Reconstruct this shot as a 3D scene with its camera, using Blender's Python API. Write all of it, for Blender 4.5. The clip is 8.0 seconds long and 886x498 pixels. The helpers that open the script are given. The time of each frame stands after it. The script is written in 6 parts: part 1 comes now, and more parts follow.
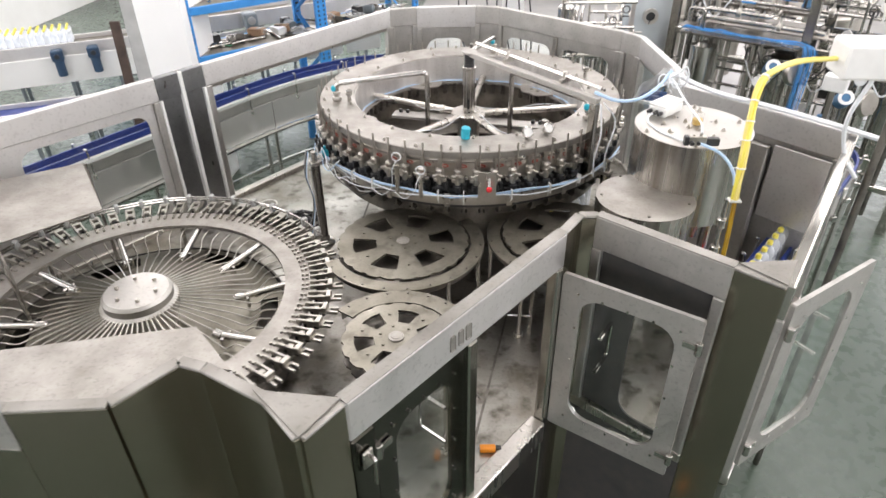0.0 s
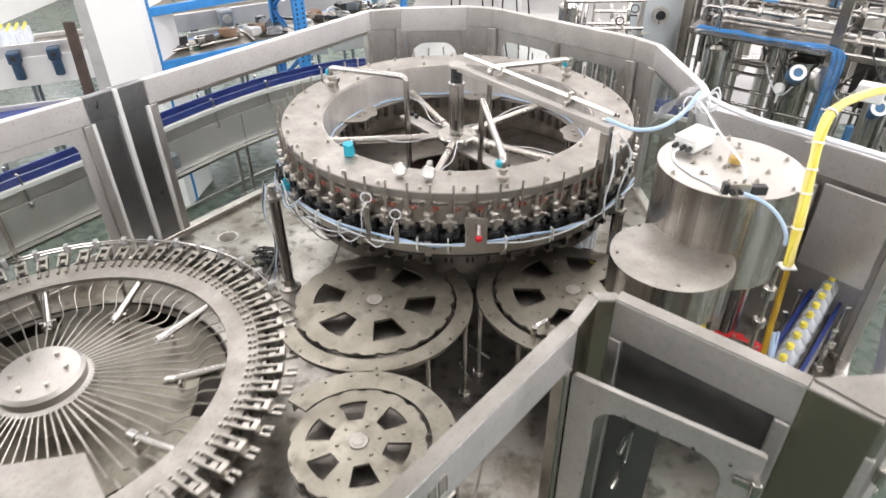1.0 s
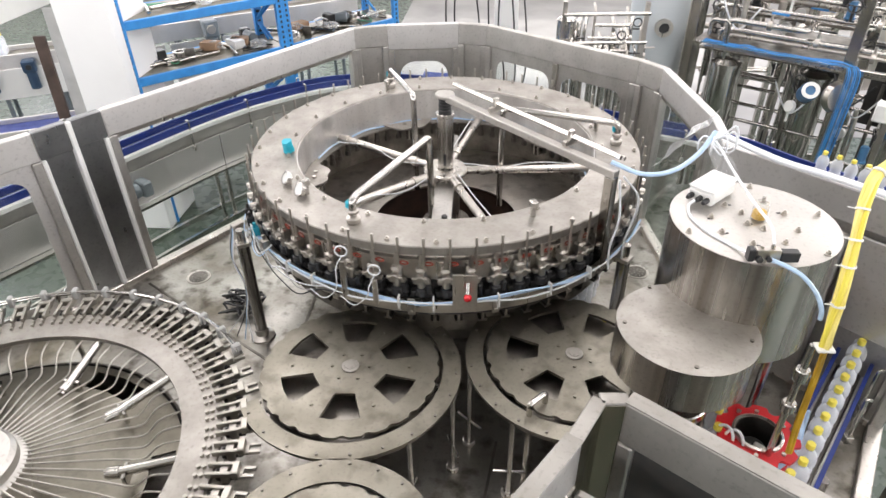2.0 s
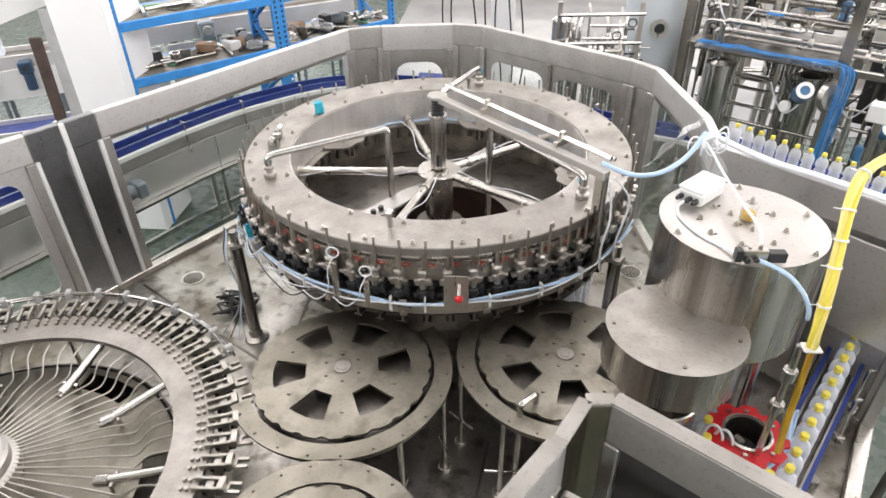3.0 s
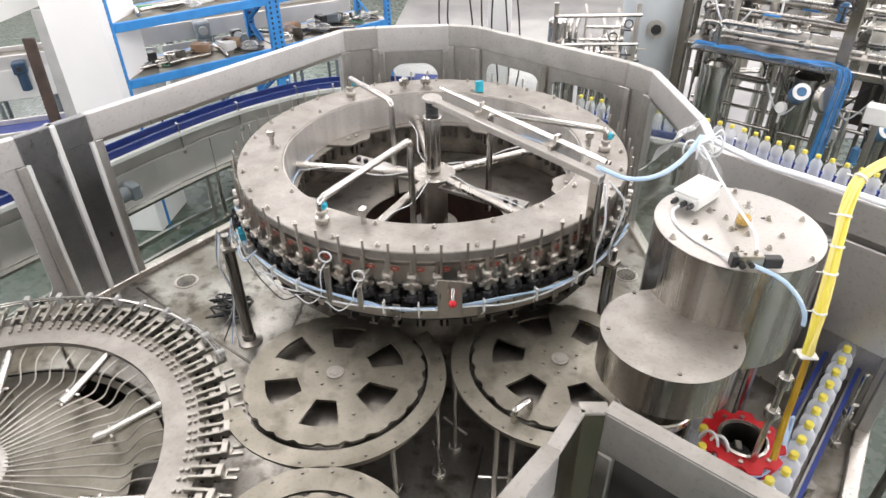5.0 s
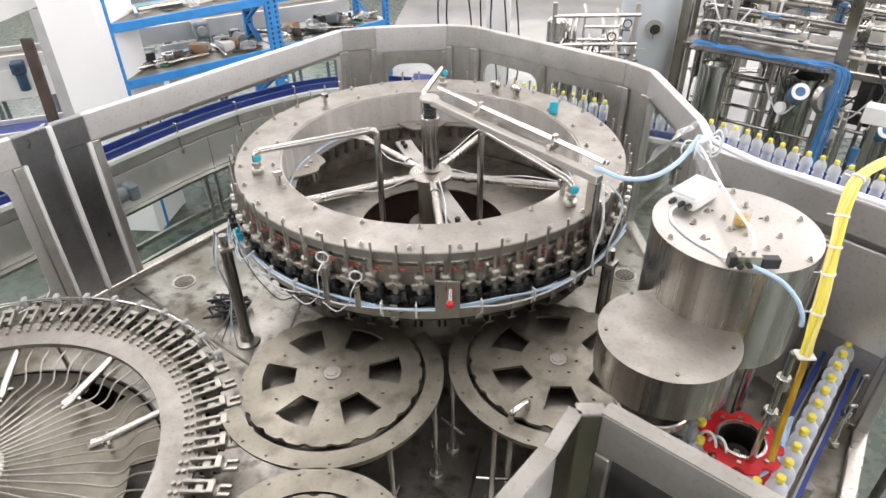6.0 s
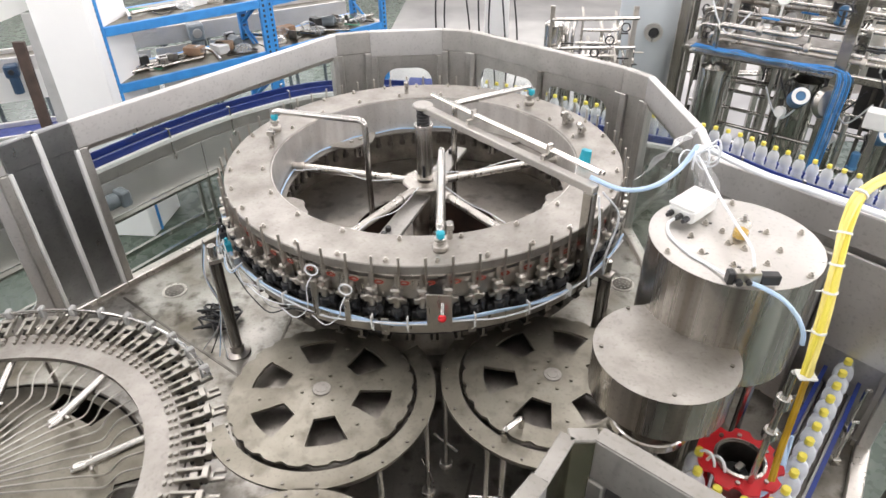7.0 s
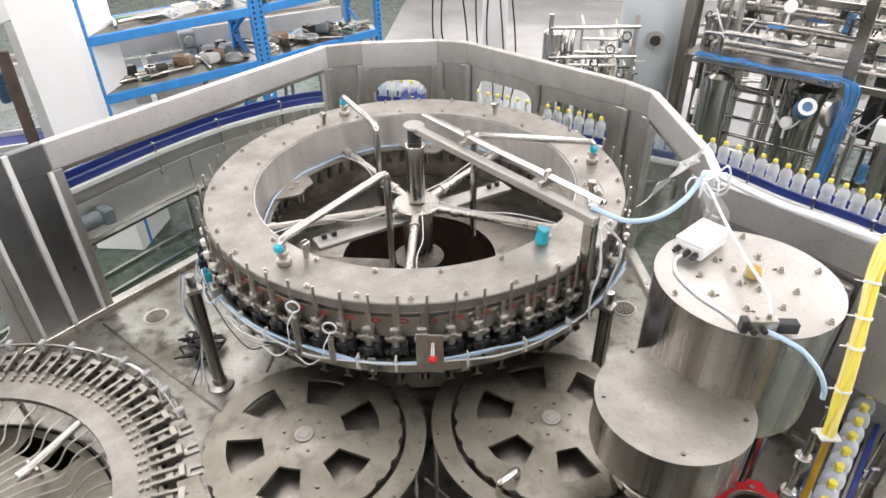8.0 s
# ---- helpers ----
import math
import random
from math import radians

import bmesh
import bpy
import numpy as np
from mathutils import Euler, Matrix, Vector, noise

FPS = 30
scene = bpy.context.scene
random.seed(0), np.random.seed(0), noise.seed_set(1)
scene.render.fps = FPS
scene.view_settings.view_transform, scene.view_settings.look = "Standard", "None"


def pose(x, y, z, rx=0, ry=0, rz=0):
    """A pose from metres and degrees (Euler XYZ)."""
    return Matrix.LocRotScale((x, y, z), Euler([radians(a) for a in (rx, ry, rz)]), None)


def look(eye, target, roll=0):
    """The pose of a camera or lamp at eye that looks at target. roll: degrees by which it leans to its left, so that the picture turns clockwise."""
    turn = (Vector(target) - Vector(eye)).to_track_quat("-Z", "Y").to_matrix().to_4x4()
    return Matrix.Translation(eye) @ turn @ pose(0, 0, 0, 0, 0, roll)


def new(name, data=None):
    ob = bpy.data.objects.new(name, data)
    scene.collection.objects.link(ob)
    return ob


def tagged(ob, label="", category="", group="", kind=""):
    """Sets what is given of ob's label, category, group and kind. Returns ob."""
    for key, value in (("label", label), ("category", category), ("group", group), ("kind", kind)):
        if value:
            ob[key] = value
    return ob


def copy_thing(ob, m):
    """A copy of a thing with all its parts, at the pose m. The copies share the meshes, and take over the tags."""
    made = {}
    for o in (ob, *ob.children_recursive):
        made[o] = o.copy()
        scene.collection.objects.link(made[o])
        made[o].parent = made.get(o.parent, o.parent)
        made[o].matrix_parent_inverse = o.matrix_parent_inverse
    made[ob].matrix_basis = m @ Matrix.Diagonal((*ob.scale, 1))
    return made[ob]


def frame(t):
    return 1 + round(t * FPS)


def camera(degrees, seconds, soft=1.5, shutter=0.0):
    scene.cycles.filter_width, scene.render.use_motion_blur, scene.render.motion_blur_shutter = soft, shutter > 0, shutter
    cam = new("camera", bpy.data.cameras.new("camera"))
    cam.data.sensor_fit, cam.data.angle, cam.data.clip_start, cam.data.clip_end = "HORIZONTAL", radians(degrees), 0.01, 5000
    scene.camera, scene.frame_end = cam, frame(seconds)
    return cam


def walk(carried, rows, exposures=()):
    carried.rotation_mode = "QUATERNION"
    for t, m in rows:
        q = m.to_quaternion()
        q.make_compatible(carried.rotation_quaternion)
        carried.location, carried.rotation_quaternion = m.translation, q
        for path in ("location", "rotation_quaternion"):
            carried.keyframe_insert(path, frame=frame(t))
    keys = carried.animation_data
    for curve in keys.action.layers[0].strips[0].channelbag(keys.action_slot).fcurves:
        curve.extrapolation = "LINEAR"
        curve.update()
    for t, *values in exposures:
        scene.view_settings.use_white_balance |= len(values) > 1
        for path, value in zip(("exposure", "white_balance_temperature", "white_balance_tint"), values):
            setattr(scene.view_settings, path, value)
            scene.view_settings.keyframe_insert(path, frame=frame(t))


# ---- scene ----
cam = camera(69.0, 8.0, soft=1.5, shutter=0.35)
PATH = [
    (0, (0.369, 0.22, 3.569), (0.2, 1.879, 2.464), -0.8),
    (0.2, (0.382, 0.352, 3.501), (0.209, 1.998, 2.378), -0.9),
    (0.3, (0.379, 0.417, 3.473), (0.210, 2.064, 2.351), -0.8),
    (0.5, (0.37, 0.562, 3.468), (0.206, 2.205, 2.34), -0.8),
    (0.7, (0.378, 0.699, 3.470), (0.216, 2.344, 2.344), -0.7),
    (1, (0.386, 0.915, 3.488), (0.224, 2.559, 2.361), -0.8),
    (1.2, (0.391, 1.064, 3.490), (0.228, 2.708, 2.363), -0.8),
    (1.5, (0.393, 1.272, 3.5), (0.232, 2.917, 2.374), -0.9),
    (1.6, (0.392, 1.310, 3.501), (0.233, 2.954, 2.374), -0.8),
    (1.7, (0.394, 1.326, 3.500), (0.236, 2.970, 2.373), -0.8),
    (2.2, (0.414, 1.322, 3.506), (0.257, 2.967, 2.379), -0.8),
    (2.8, (0.434, 1.318, 3.511), (0.278, 2.963, 2.384), -0.8),
    (3, (0.44, 1.323, 3.51), (0.284, 2.968, 2.383), -0.9),
    (3.5, (0.44, 1.335, 3.507), (0.287, 2.98, 2.38), -0.9),
    (4, (0.444, 1.339, 3.516), (0.292, 2.984, 2.388), -0.9),
    (4.5, (0.451, 1.347, 3.515), (0.301, 2.992, 2.387), -0.8),
    (6, (0.462, 1.359, 3.511), (0.314, 3.004, 2.383), -0.8),
    (6.5, (0.475, 1.376, 3.513), (0.326, 3.021, 2.386), -0.8),
    (7, (0.487, 1.439, 3.516), (0.339, 3.084, 2.389), -0.8),
    (7.5, (0.498, 1.535, 3.522), (0.35, 3.18, 2.395), -0.8),
    (8, (0.505, 1.649, 3.528), (0.357, 3.295, 2.402), -0.9),
]
walk(cam, [(t, look(eye, target, roll)) for t, eye, target, roll in PATH], exposures=[(0, -0.02, 6400, 11), (1.0, 0.0, 6400, 11), (2.5, -0.08, 6400, 11), (6.0, -0.09, 6400, 11), (8, -0.12, 6400, 11)])

# ---- light: daylight through skylights and the tall windows of the hall ----
world = bpy.data.worlds.new("world")
scene.world = world
world.use_nodes = True
wn = world.node_tree
sky = wn.nodes.new("ShaderNodeTexSky")
sky.sky_type, sky.sun_disc = "NISHITA", False
sky.sun_elevation, sky.sun_rotation = radians(42), radians(12)
wn.links.new(sky.outputs[0], wn.nodes["Background"].inputs[0])
wn.nodes["Background"].inputs[1].default_value = 0.12
sun = new("sun", bpy.data.lights.new("sun", "SUN"))
sun.data.energy, sun.data.angle, sun.data.color = 2.0, radians(0.5), (1.0, 0.95, 0.88)
sun.matrix_world = look((2, 26, 12), (0, 13, 0))

HALL = (-10.0, 9.0, -7.0, 17.0, 7.0)      # x0 x1 y0 y1 height


def area(name, m, sx, sy, watts, colour):
    ob = new(name, bpy.data.lights.new(name, "AREA"))
    ob.data.shape, ob.data.size, ob.data.size_y = "RECTANGLE", sx, sy
    ob.data.energy, ob.data.color = watts, colour
    ob.matrix_world = m
    return ob


DAY = (1.0, 0.94, 0.93)
SKYLIGHTS = [-6.5, -2.2, 2.2, 6.5]
for sx in SKYLIGHTS:
    area("skylight_lamp", pose(sx, 8.0, 7.05, 0, 0, 0), 1.5, 14.0, 300, DAY)
area("window_lamp_north", pose(-0.5, 16.95, 3.6, 90, 0, 180), 17.0, 3.4, 720, DAY)
# added fill behind the camera, brightens the front panels and below the ring
area("fill_lamp_south", pose(-0.5, -6.95, 3.6, 90, 0, 0), 17.0, 3.4, 700, DAY)
area("window_lamp_east", pose(8.95, 5.0, 3.6, 90, 0, 90), 20.0, 3.2, 1080, DAY)
area("window_lamp_west", pose(-9.95, 5.0, 3.6, 90, 0, -90), 20.0, 3.2, 900, DAY)


# ---- materials ----
def nodes_of(name):
    m = bpy.data.materials.new(name)
    m.use_nodes = True
    t = m.node_tree
    return m, t, t.nodes["Principled BSDF"]


def mix_colour(t, a, b, fac):
    n = t.nodes.new("ShaderNodeMix")
    n.data_type = "RGBA"
    n.inputs[6].default_value, n.inputs[7].default_value = (*a, 1), (*b, 1)
    t.links.new(fac, n.inputs[0])
    return n.outputs[2]


def noise_of(t, scale, detail=4, stretch=(1, 1, 1), lo=0.35, hi=0.65, where="Object"):
    co = t.nodes.new("ShaderNodeTexCoord")
    mp = t.nodes.new("ShaderNodeMapping")
    mp.inputs["Scale"].default_value = stretch
    n = t.nodes.new("ShaderNodeTexNoise")
    n.inputs["Scale"].default_value, n.inputs["Detail"].default_value = scale, detail
    r = t.nodes.new("ShaderNodeMapRange")
    r.inputs[1].default_value, r.inputs[2].default_value = lo, hi
    t.links.new(co.outputs[where], mp.inputs[0])
    t.links.new(mp.outputs[0], n.inputs["Vector"])
    t.links.new(n.outputs[0], r.inputs[0])
    return r.outputs[0]


def spread(t, fac, lo, hi):
    r = t.nodes.new("ShaderNodeMapRange")
    r.inputs[3].default_value, r.inputs[4].default_value = lo, hi
    t.links.new(fac, r.inputs[0])
    return r.outputs[0]


def bumped(t, b, fac, strength, distance=0.002):
    n = t.nodes.new("ShaderNodeBump")
    n.inputs["Strength"].default_value, n.inputs["Distance"].default_value = strength, distance
    t.links.new(fac, n.inputs["Height"])
    t.links.new(n.outputs[0], b.inputs["Normal"])


def steel(name, a, b, rough, grain=(1, 1, 40), scale=6.0, stain=3.0, bump=0.05, blotch=0.0, run=1.0, speck=0.30):
    """Stainless steel: brushed grain, and larger smears of wear, water marks and, with a small run, painted
    reflections.
    """
    m, t, p = nodes_of(name)
    p.inputs["Metallic"].default_value = 1.0
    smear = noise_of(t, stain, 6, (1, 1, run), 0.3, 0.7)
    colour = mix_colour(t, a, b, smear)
    if blotch:
        spots = t.nodes.new("ShaderNodeMix")
        spots.data_type = "RGBA"
        spots.inputs[7].default_value = (0.09, 0.078, 0.06, 1)
        t.links.new(spread(t, noise_of(t, 11.0, 8, (1, 1, 1), 0.52, 0.72), 0.0, blotch), spots.inputs[0])
        t.links.new(colour, spots.inputs[6])
        colour = spots.outputs[2]
    fleck = t.nodes.new("ShaderNodeMix")
    fleck.data_type = "RGBA"
    fleck.inputs[7].default_value = (*(0.45 * v for v in b), 1)
    t.links.new(spread(t, noise_of(t, 70.0, 3, (1, 1, 1), 0.55, 0.75), 0.0, speck), fleck.inputs[0])
    t.links.new(colour, fleck.inputs[6])
    t.links.new(fleck.outputs[2], p.inputs["Base Color"])
    brush = noise_of(t, scale, 3, grain, 0.2, 0.8)
    both = t.nodes.new("ShaderNodeMath")
    both.operation = "ADD"
    t.links.new(spread(t, brush, rough * 0.75, rough * 1.1), both.inputs[0])
    t.links.new(spread(t, smear, 0.0, rough * 0.4), both.inputs[1])
    t.links.new(both.outputs[0], p.inputs["Roughness"])
    bumped(t, p, brush, bump, 0.001)
    return m


def paint(name, a, b=None, rough=0.5, scale=8.0, metallic=0.0, bump=0.0, coat=0.0):
    m, t, p = nodes_of(name)
    b = b or tuple(0.75 * v for v in a)
    f = noise_of(t, scale, 5, (1, 1, 1), 0.35, 0.75)
    t.links.new(mix_colour(t, a, b, f), p.inputs["Base Color"])
    t.links.new(spread(t, f, rough * 0.85, min(1, rough * 1.2)), p.inputs["Roughness"])
    p.inputs["Metallic"].default_value, p.inputs["Coat Weight"].default_value = metallic, coat
    if bump:
        bumped(t, p, f, bump)
    return m


def clear(name, colour, mix, rough=0.05, milky=False):
    """A thin clear sheet: mostly see-through, with a gloss that grows at a slant."""
    m = bpy.data.materials.new(name)
    m.use_nodes = True
    t = m.node_tree
    t.nodes.clear()
    out, tr = t.nodes.new("ShaderNodeOutputMaterial"), t.nodes.new("ShaderNodeBsdfTransparent")
    gl, mx, fr = t.nodes.new("ShaderNodeBsdfPrincipled" if milky else "ShaderNodeBsdfGlossy"), t.nodes.new("ShaderNodeMixShader"), t.nodes.new("ShaderNodeLayerWeight")
    tr.inputs[0].default_value = (*colour, 1)
    gl.inputs[0].default_value = (*(0.9 * c for c in colour), 1)
    gl.inputs["Roughness"].default_value = rough
    ad = t.nodes.new("ShaderNodeMath")
    ad.operation, ad.inputs[1].default_value = "ADD", mix
    fr.inputs[0].default_value = 0.5
    steep = t.nodes.new("ShaderNodeMath")
    steep.operation, steep.inputs[1].default_value = "POWER", 4.0
    t.links.new(fr.outputs[1], steep.inputs[0])
    t.links.new(steep.outputs[0], ad.inputs[0])
    t.links.new(ad.outputs[0], mx.inputs[0])
    t.links.new(tr.outputs[0], mx.inputs[1])
    t.links.new(gl.outputs[0], mx.inputs[2])
    t.links.new(mx.outputs[0], out.inputs[0])
    return m


STEEL = steel("brushed_steel", (0.66, 0.63, 0.59), (0.48, 0.45, 0.41), 0.27, (1, 1, 0.03), 45.0, 4.0)
SHEET = steel("sheet_steel", (0.53, 0.51, 0.47), (0.44, 0.42, 0.385), 0.15, (1, 1, 0.25), 10.0, 1.6, 0.0)
CORNER = steel("grey_panel_steel", (0.575, 0.56, 0.535), (0.445, 0.43, 0.405), 0.46, (3, 3, 1), 16.0, 5.0, 0.02)
SLATE = steel("dark_door_steel", (0.37, 0.375, 0.38), (0.26, 0.265, 0.27), 0.30, (2, 2, 1), 9.0, 6.0, 0.02)
# the lining's mirrored streaks are drawn as upright bands of colour
LINING = steel("reflection_streaked_lining", (0.86, 0.84, 0.81), (0.56, 0.53, 0.50), 0.46, (1, 1, 0.02), 12.0, 7.0, 0.01, 0.0, 0.03)
WETPIT = steel("wet_pit_steel", (0.78, 0.75, 0.70), (0.45, 0.41, 0.36), 0.38, (2, 2, 2), 6.0, 3.0, 0.05, 0.5)
HEAD = steel("film_covered_steel", (0.74, 0.725, 0.71), (0.63, 0.615, 0.60), 0.46, (1, 1, 0.1), 12.0, 2.6, 0.03)
FOLD = steel("folded_edge_steel", (0.38, 0.365, 0.34), (0.29, 0.275, 0.25), 0.55, (1, 1, 1), 14.0, 3.0, 0.03)
SATIN = steel("smooth_satin_steel", (0.60, 0.58, 0.55), (0.49, 0.47, 0.44), 0.40, (2, 2, 2), 3.0, 1.5, 0.0)
TUBEW = steel("thin_tube_steel", (0.52, 0.497, 0.455), (0.36, 0.342, 0.305), 0.3, (1, 1, 1), 20.0)
# upright dark and bright colour streaks imitate reflections round the drum
DRUM = steel("reflection_streaked_drum", (0.74, 0.71, 0.67), (0.27, 0.245, 0.215), 0.24, (1, 1, 0.02), 34.0, 16.0, 0.12, 0.0, 0.04)
FINE = steel("polished_tube_steel", (0.64, 0.62, 0.59), (0.50, 0.485, 0.46), 0.17, (1, 1, 1), 20.0)
TOPST = steel("satin_steel", (0.44, 0.418, 0.388), (0.34, 0.32, 0.29), 0.46, (6, 6, 6), 12.0, 7.0, 0.05, 0.16)
PLATE = steel("wet_plate_steel", (0.33, 0.312, 0.265), (0.195, 0.18, 0.145), 0.36, (3, 3, 3), 9.0, 4.0, 0.12, 0.55)
# plain steel whose dark reflections are painted into the base colour
DARKREFLECTION = steel("painted_dark_reflection", (0.13, 0.125, 0.11), (0.08, 0.075, 0.06), 0.14, (1, 1, 1), 4.0, 2.0, 0.05)
PANEL = steel("bright_front_sheet", (0.44, 0.40, 0.33), (0.30, 0.27, 0.21), 0.20, (1, 1, 0.25), 3.0, 1.6, 0.25)
TABLE = steel("wet_table_steel", (0.58, 0.565, 0.53), (0.19, 0.17, 0.135), 0.36, (2, 2, 2), 7.0, 2.8, 0.25, 0.9)
DIM = steel("dull_cast_steel", (0.30, 0.28, 0.25), (0.12, 0.11, 0.10), 0.38, (4, 4, 4), 20.0, 8.0)
# also the painted shade behind the nozzles and round the open door
DARK = paint("dark_parts_and_shade", (0.03, 0.03, 0.03), (0.06, 0.055, 0.05), 0.55, 20)
BLACK = paint("black_plastic", (0.02, 0.02, 0.022), (0.035, 0.035, 0.035), 0.35, 20)
INNER = paint("dark_brown_drum_inside", (0.06, 0.035, 0.025), (0.03, 0.02, 0.018), 0.5, 12)
WHITE = paint("white_plastic", (0.80, 0.80, 0.78), (0.72, 0.72, 0.70), 0.35, 10)
FILM = clear("milky_film", (0.96, 0.97, 0.97), 0.20, 0.15, True)
OIL = clear("clear_bowl", (0.95, 0.95, 0.93), 0.12, 0.08, True)
WALLW = paint("white_wall_paint", (0.80, 0.80, 0.78), (0.72, 0.72, 0.70), 0.8, 1.5)
TANKW = paint("pale_tank_paint", (0.52, 0.56, 0.58), (0.46, 0.50, 0.52), 0.35, 3.0)
PILLAR = paint("pillar_paint", (0.93, 0.93, 0.92), (0.89, 0.89, 0.88), 0.7, 2.0)
BLUE = paint("blue_guide_plastic", (0.014, 0.035, 0.21), (0.01, 0.025, 0.15), 0.4, 10)
RACKBLUE = paint("blue_rack_paint", (0.05, 0.30, 0.72), (0.04, 0.22, 0.58), 0.4, 10)
MOTOR = paint("blue_motor_paint", (0.06, 0.18, 0.34), (0.05, 0.12, 0.24), 0.4, 10)
NAVY = paint("dark_navy_paint", (0.03, 0.065, 0.12), (0.02, 0.045, 0.085), 0.4, 10)
GREYM = paint("grey_motor_paint", (0.20, 0.23, 0.25), (0.14, 0.16, 0.18), 0.45, 10)
CYAN = paint("cyan_tape", (0.03, 0.42, 0.55), (0.02, 0.32, 0.45), 0.4, 14)
AIRBLUE = paint("pale_blue_air_hose", (0.50, 0.66, 0.86), (0.42, 0.59, 0.82), 0.3, 10)
HOSEW = paint("white_hose", (0.78, 0.80, 0.82), (0.70, 0.73, 0.76), 0.3, 10)
YELLOW = paint("yellow_hose", (0.86, 0.74, 0.24), (0.80, 0.65, 0.15), 0.2, 10)
CAPY = paint("yellow_cap_plastic", (0.80, 0.70, 0.10), (0.72, 0.60, 0.07), 0.35, 10)
AMBER = paint("amber_oil_bowl", (0.62, 0.38, 0.03), (0.42, 0.24, 0.02), 0.15, 10)
RED = paint("red_plastic", (0.66, 0.02, 0.03), (0.52, 0.015, 0.02), 0.35, 10)
ORANGE = paint("orange_plastic", (0.85, 0.30, 0.02), (0.75, 0.24, 0.02), 0.4, 10)
RUBY = paint("red_seal", (0.45, 0.08, 0.05), (0.3, 0.05, 0.03), 0.5, 10)
BROWN = paint("rusty_plank", (0.10, 0.065, 0.05), (0.05, 0.035, 0.03), 0.7, 6)
CARD = paint("brown_cardboard", (0.42, 0.27, 0.17), (0.34, 0.21, 0.13), 0.8, 6)
GREEN = paint("green_cloth", (0.12, 0.42, 0.25), (0.08, 0.3, 0.18), 0.7, 8)
GREYL = paint("pale_grey_paint", (0.45, 0.45, 0.44), (0.36, 0.36, 0.35), 0.6, 5)
PALE = paint("pale_glare_floor", (0.30, 0.295, 0.285), (0.21, 0.205, 0.20), 0.35, 1.2)
GLASS = clear("clear_panel", (0.955, 0.975, 0.965), 0.03)
BODY = clear("clear_bottle_plastic", (0.94, 0.96, 0.98), 0.36, 0.10, True)


def floor_material():
    m, t, p = nodes_of("green_epoxy_floor")
    big = noise_of(t, 0.35, 6, (1, 1, 1), 0.35, 0.7)
    fine = noise_of(t, 9.0, 5, (1, 1, 1), 0.45, 0.75)
    base = mix_colour(t, (0.048, 0.072, 0.052), (0.072, 0.096, 0.072), big)
    n = t.nodes.new("ShaderNodeMix")
    n.data_type = "RGBA"
    n.inputs[7].default_value = (0.16, 0.17, 0.15, 1)
    t.links.new(spread(t, fine, 0, 0.18), n.inputs[0])
    t.links.new(base, n.inputs[6])
    t.links.new(n.outputs[2], p.inputs["Base Color"])
    t.links.new(spread(t, fine, 0.26, 0.42), p.inputs["Roughness"])
    return m


EPOXY = floor_material()


# ---- building blocks ----
def box(bm, x0, y0, z0, x1, y1, z1, m=None, bevel=0.0):
    vs = [Vector((x, y, z)) for z in (z0, z1) for x, y in ((x0, y0), (x1, y0), (x1, y1), (x0, y1))]
    v = [bm.verts.new(m @ c if m else c) for c in vs]
    fs = [bm.faces.new([v[i] for i in q]) for q in ((3, 2, 1, 0), (4, 5, 6, 7), (0, 1, 5, 4), (1, 2, 6, 5), (2, 3, 7, 6), (3, 0, 4, 7))]
    if bevel:
        es = list({e for f in fs for e in f.edges})
        bmesh.ops.bevel(bm, geom=es, offset=bevel, segments=1, affect="EDGES", profile=0.5)


def lathe(bm, profile, n=32, m=None, closed=False):
    """Turn (radius, height) pairs about z. closed: the profile is a loop."""
    rings = []
    for r, z in profile:
        if r < 1e-5:
            c = Vector((0, 0, z))
            rings.append([bm.verts.new(m @ c if m else c)] * n)
            continue
        ring = []
        for k in range(n):
            a = 2 * math.pi * k / n
            c = Vector((r * math.cos(a), r * math.sin(a), z))
            ring.append(bm.verts.new(m @ c if m else c))
        rings.append(ring)
    pairs = list(zip(rings, rings[1:])) + ([(rings[-1], rings[0])] if closed else [])
    for lo, hi in pairs:
        for k in range(n):
            q = []
            for v in (lo[k], lo[(k + 1) % n], hi[(k + 1) % n], hi[k]):
                if v not in q:
                    q.append(v)
            if len(q) > 2:
                try:
                    bm.faces.new(q)
                except ValueError:
                    pass


def cyl(bm, r, z0, z1, n=24, m=None, bevel=0.0):
    b = min(bevel, r * 0.5)
    prof = [(0, z0), (r, z0), (r, z1), (0, z1)] if not b else [(0, z0), (r - b, z0), (r, z0 + b), (r, z1 - b), (r - b, z1), (0, z1)]
    lathe(bm, prof, n, m)


def smooth_path(pts, steps=6):
    ps = [Vector(p) for p in pts]
    ps = [2 * ps[0] - ps[1]] + ps + [2 * ps[-1] - ps[-2]]
    out = []
    for a, b, c, d in zip(ps, ps[1:], ps[2:], ps[3:]):
        for k in range(steps):
            s = k / steps
            out.append(0.5 * (2 * b + (c - a) * s + (2 * a - 5 * b + 4 * c - d) * s * s + (3 * b - a - 3 * c + d) * s ** 3))
    return out + [ps[-2]]


def bend(pts, r, steps=5):
    """The path with its corners rounded by about r."""
    ps = [Vector(p) for p in pts]
    out = [ps[0]]
    for a, b, c in zip(ps, ps[1:], ps[2:]):
        p = b + (a - b).normalized() * min(r, (a - b).length * 0.45)
        q = b + (c - b).normalized() * min(r, (c - b).length * 0.45)
        for k in range(steps + 1):
            s = k / steps
            out.append((1 - s) ** 2 * p + 2 * s * (1 - s) * b + s * s * q)
    return out + [ps[-1]]


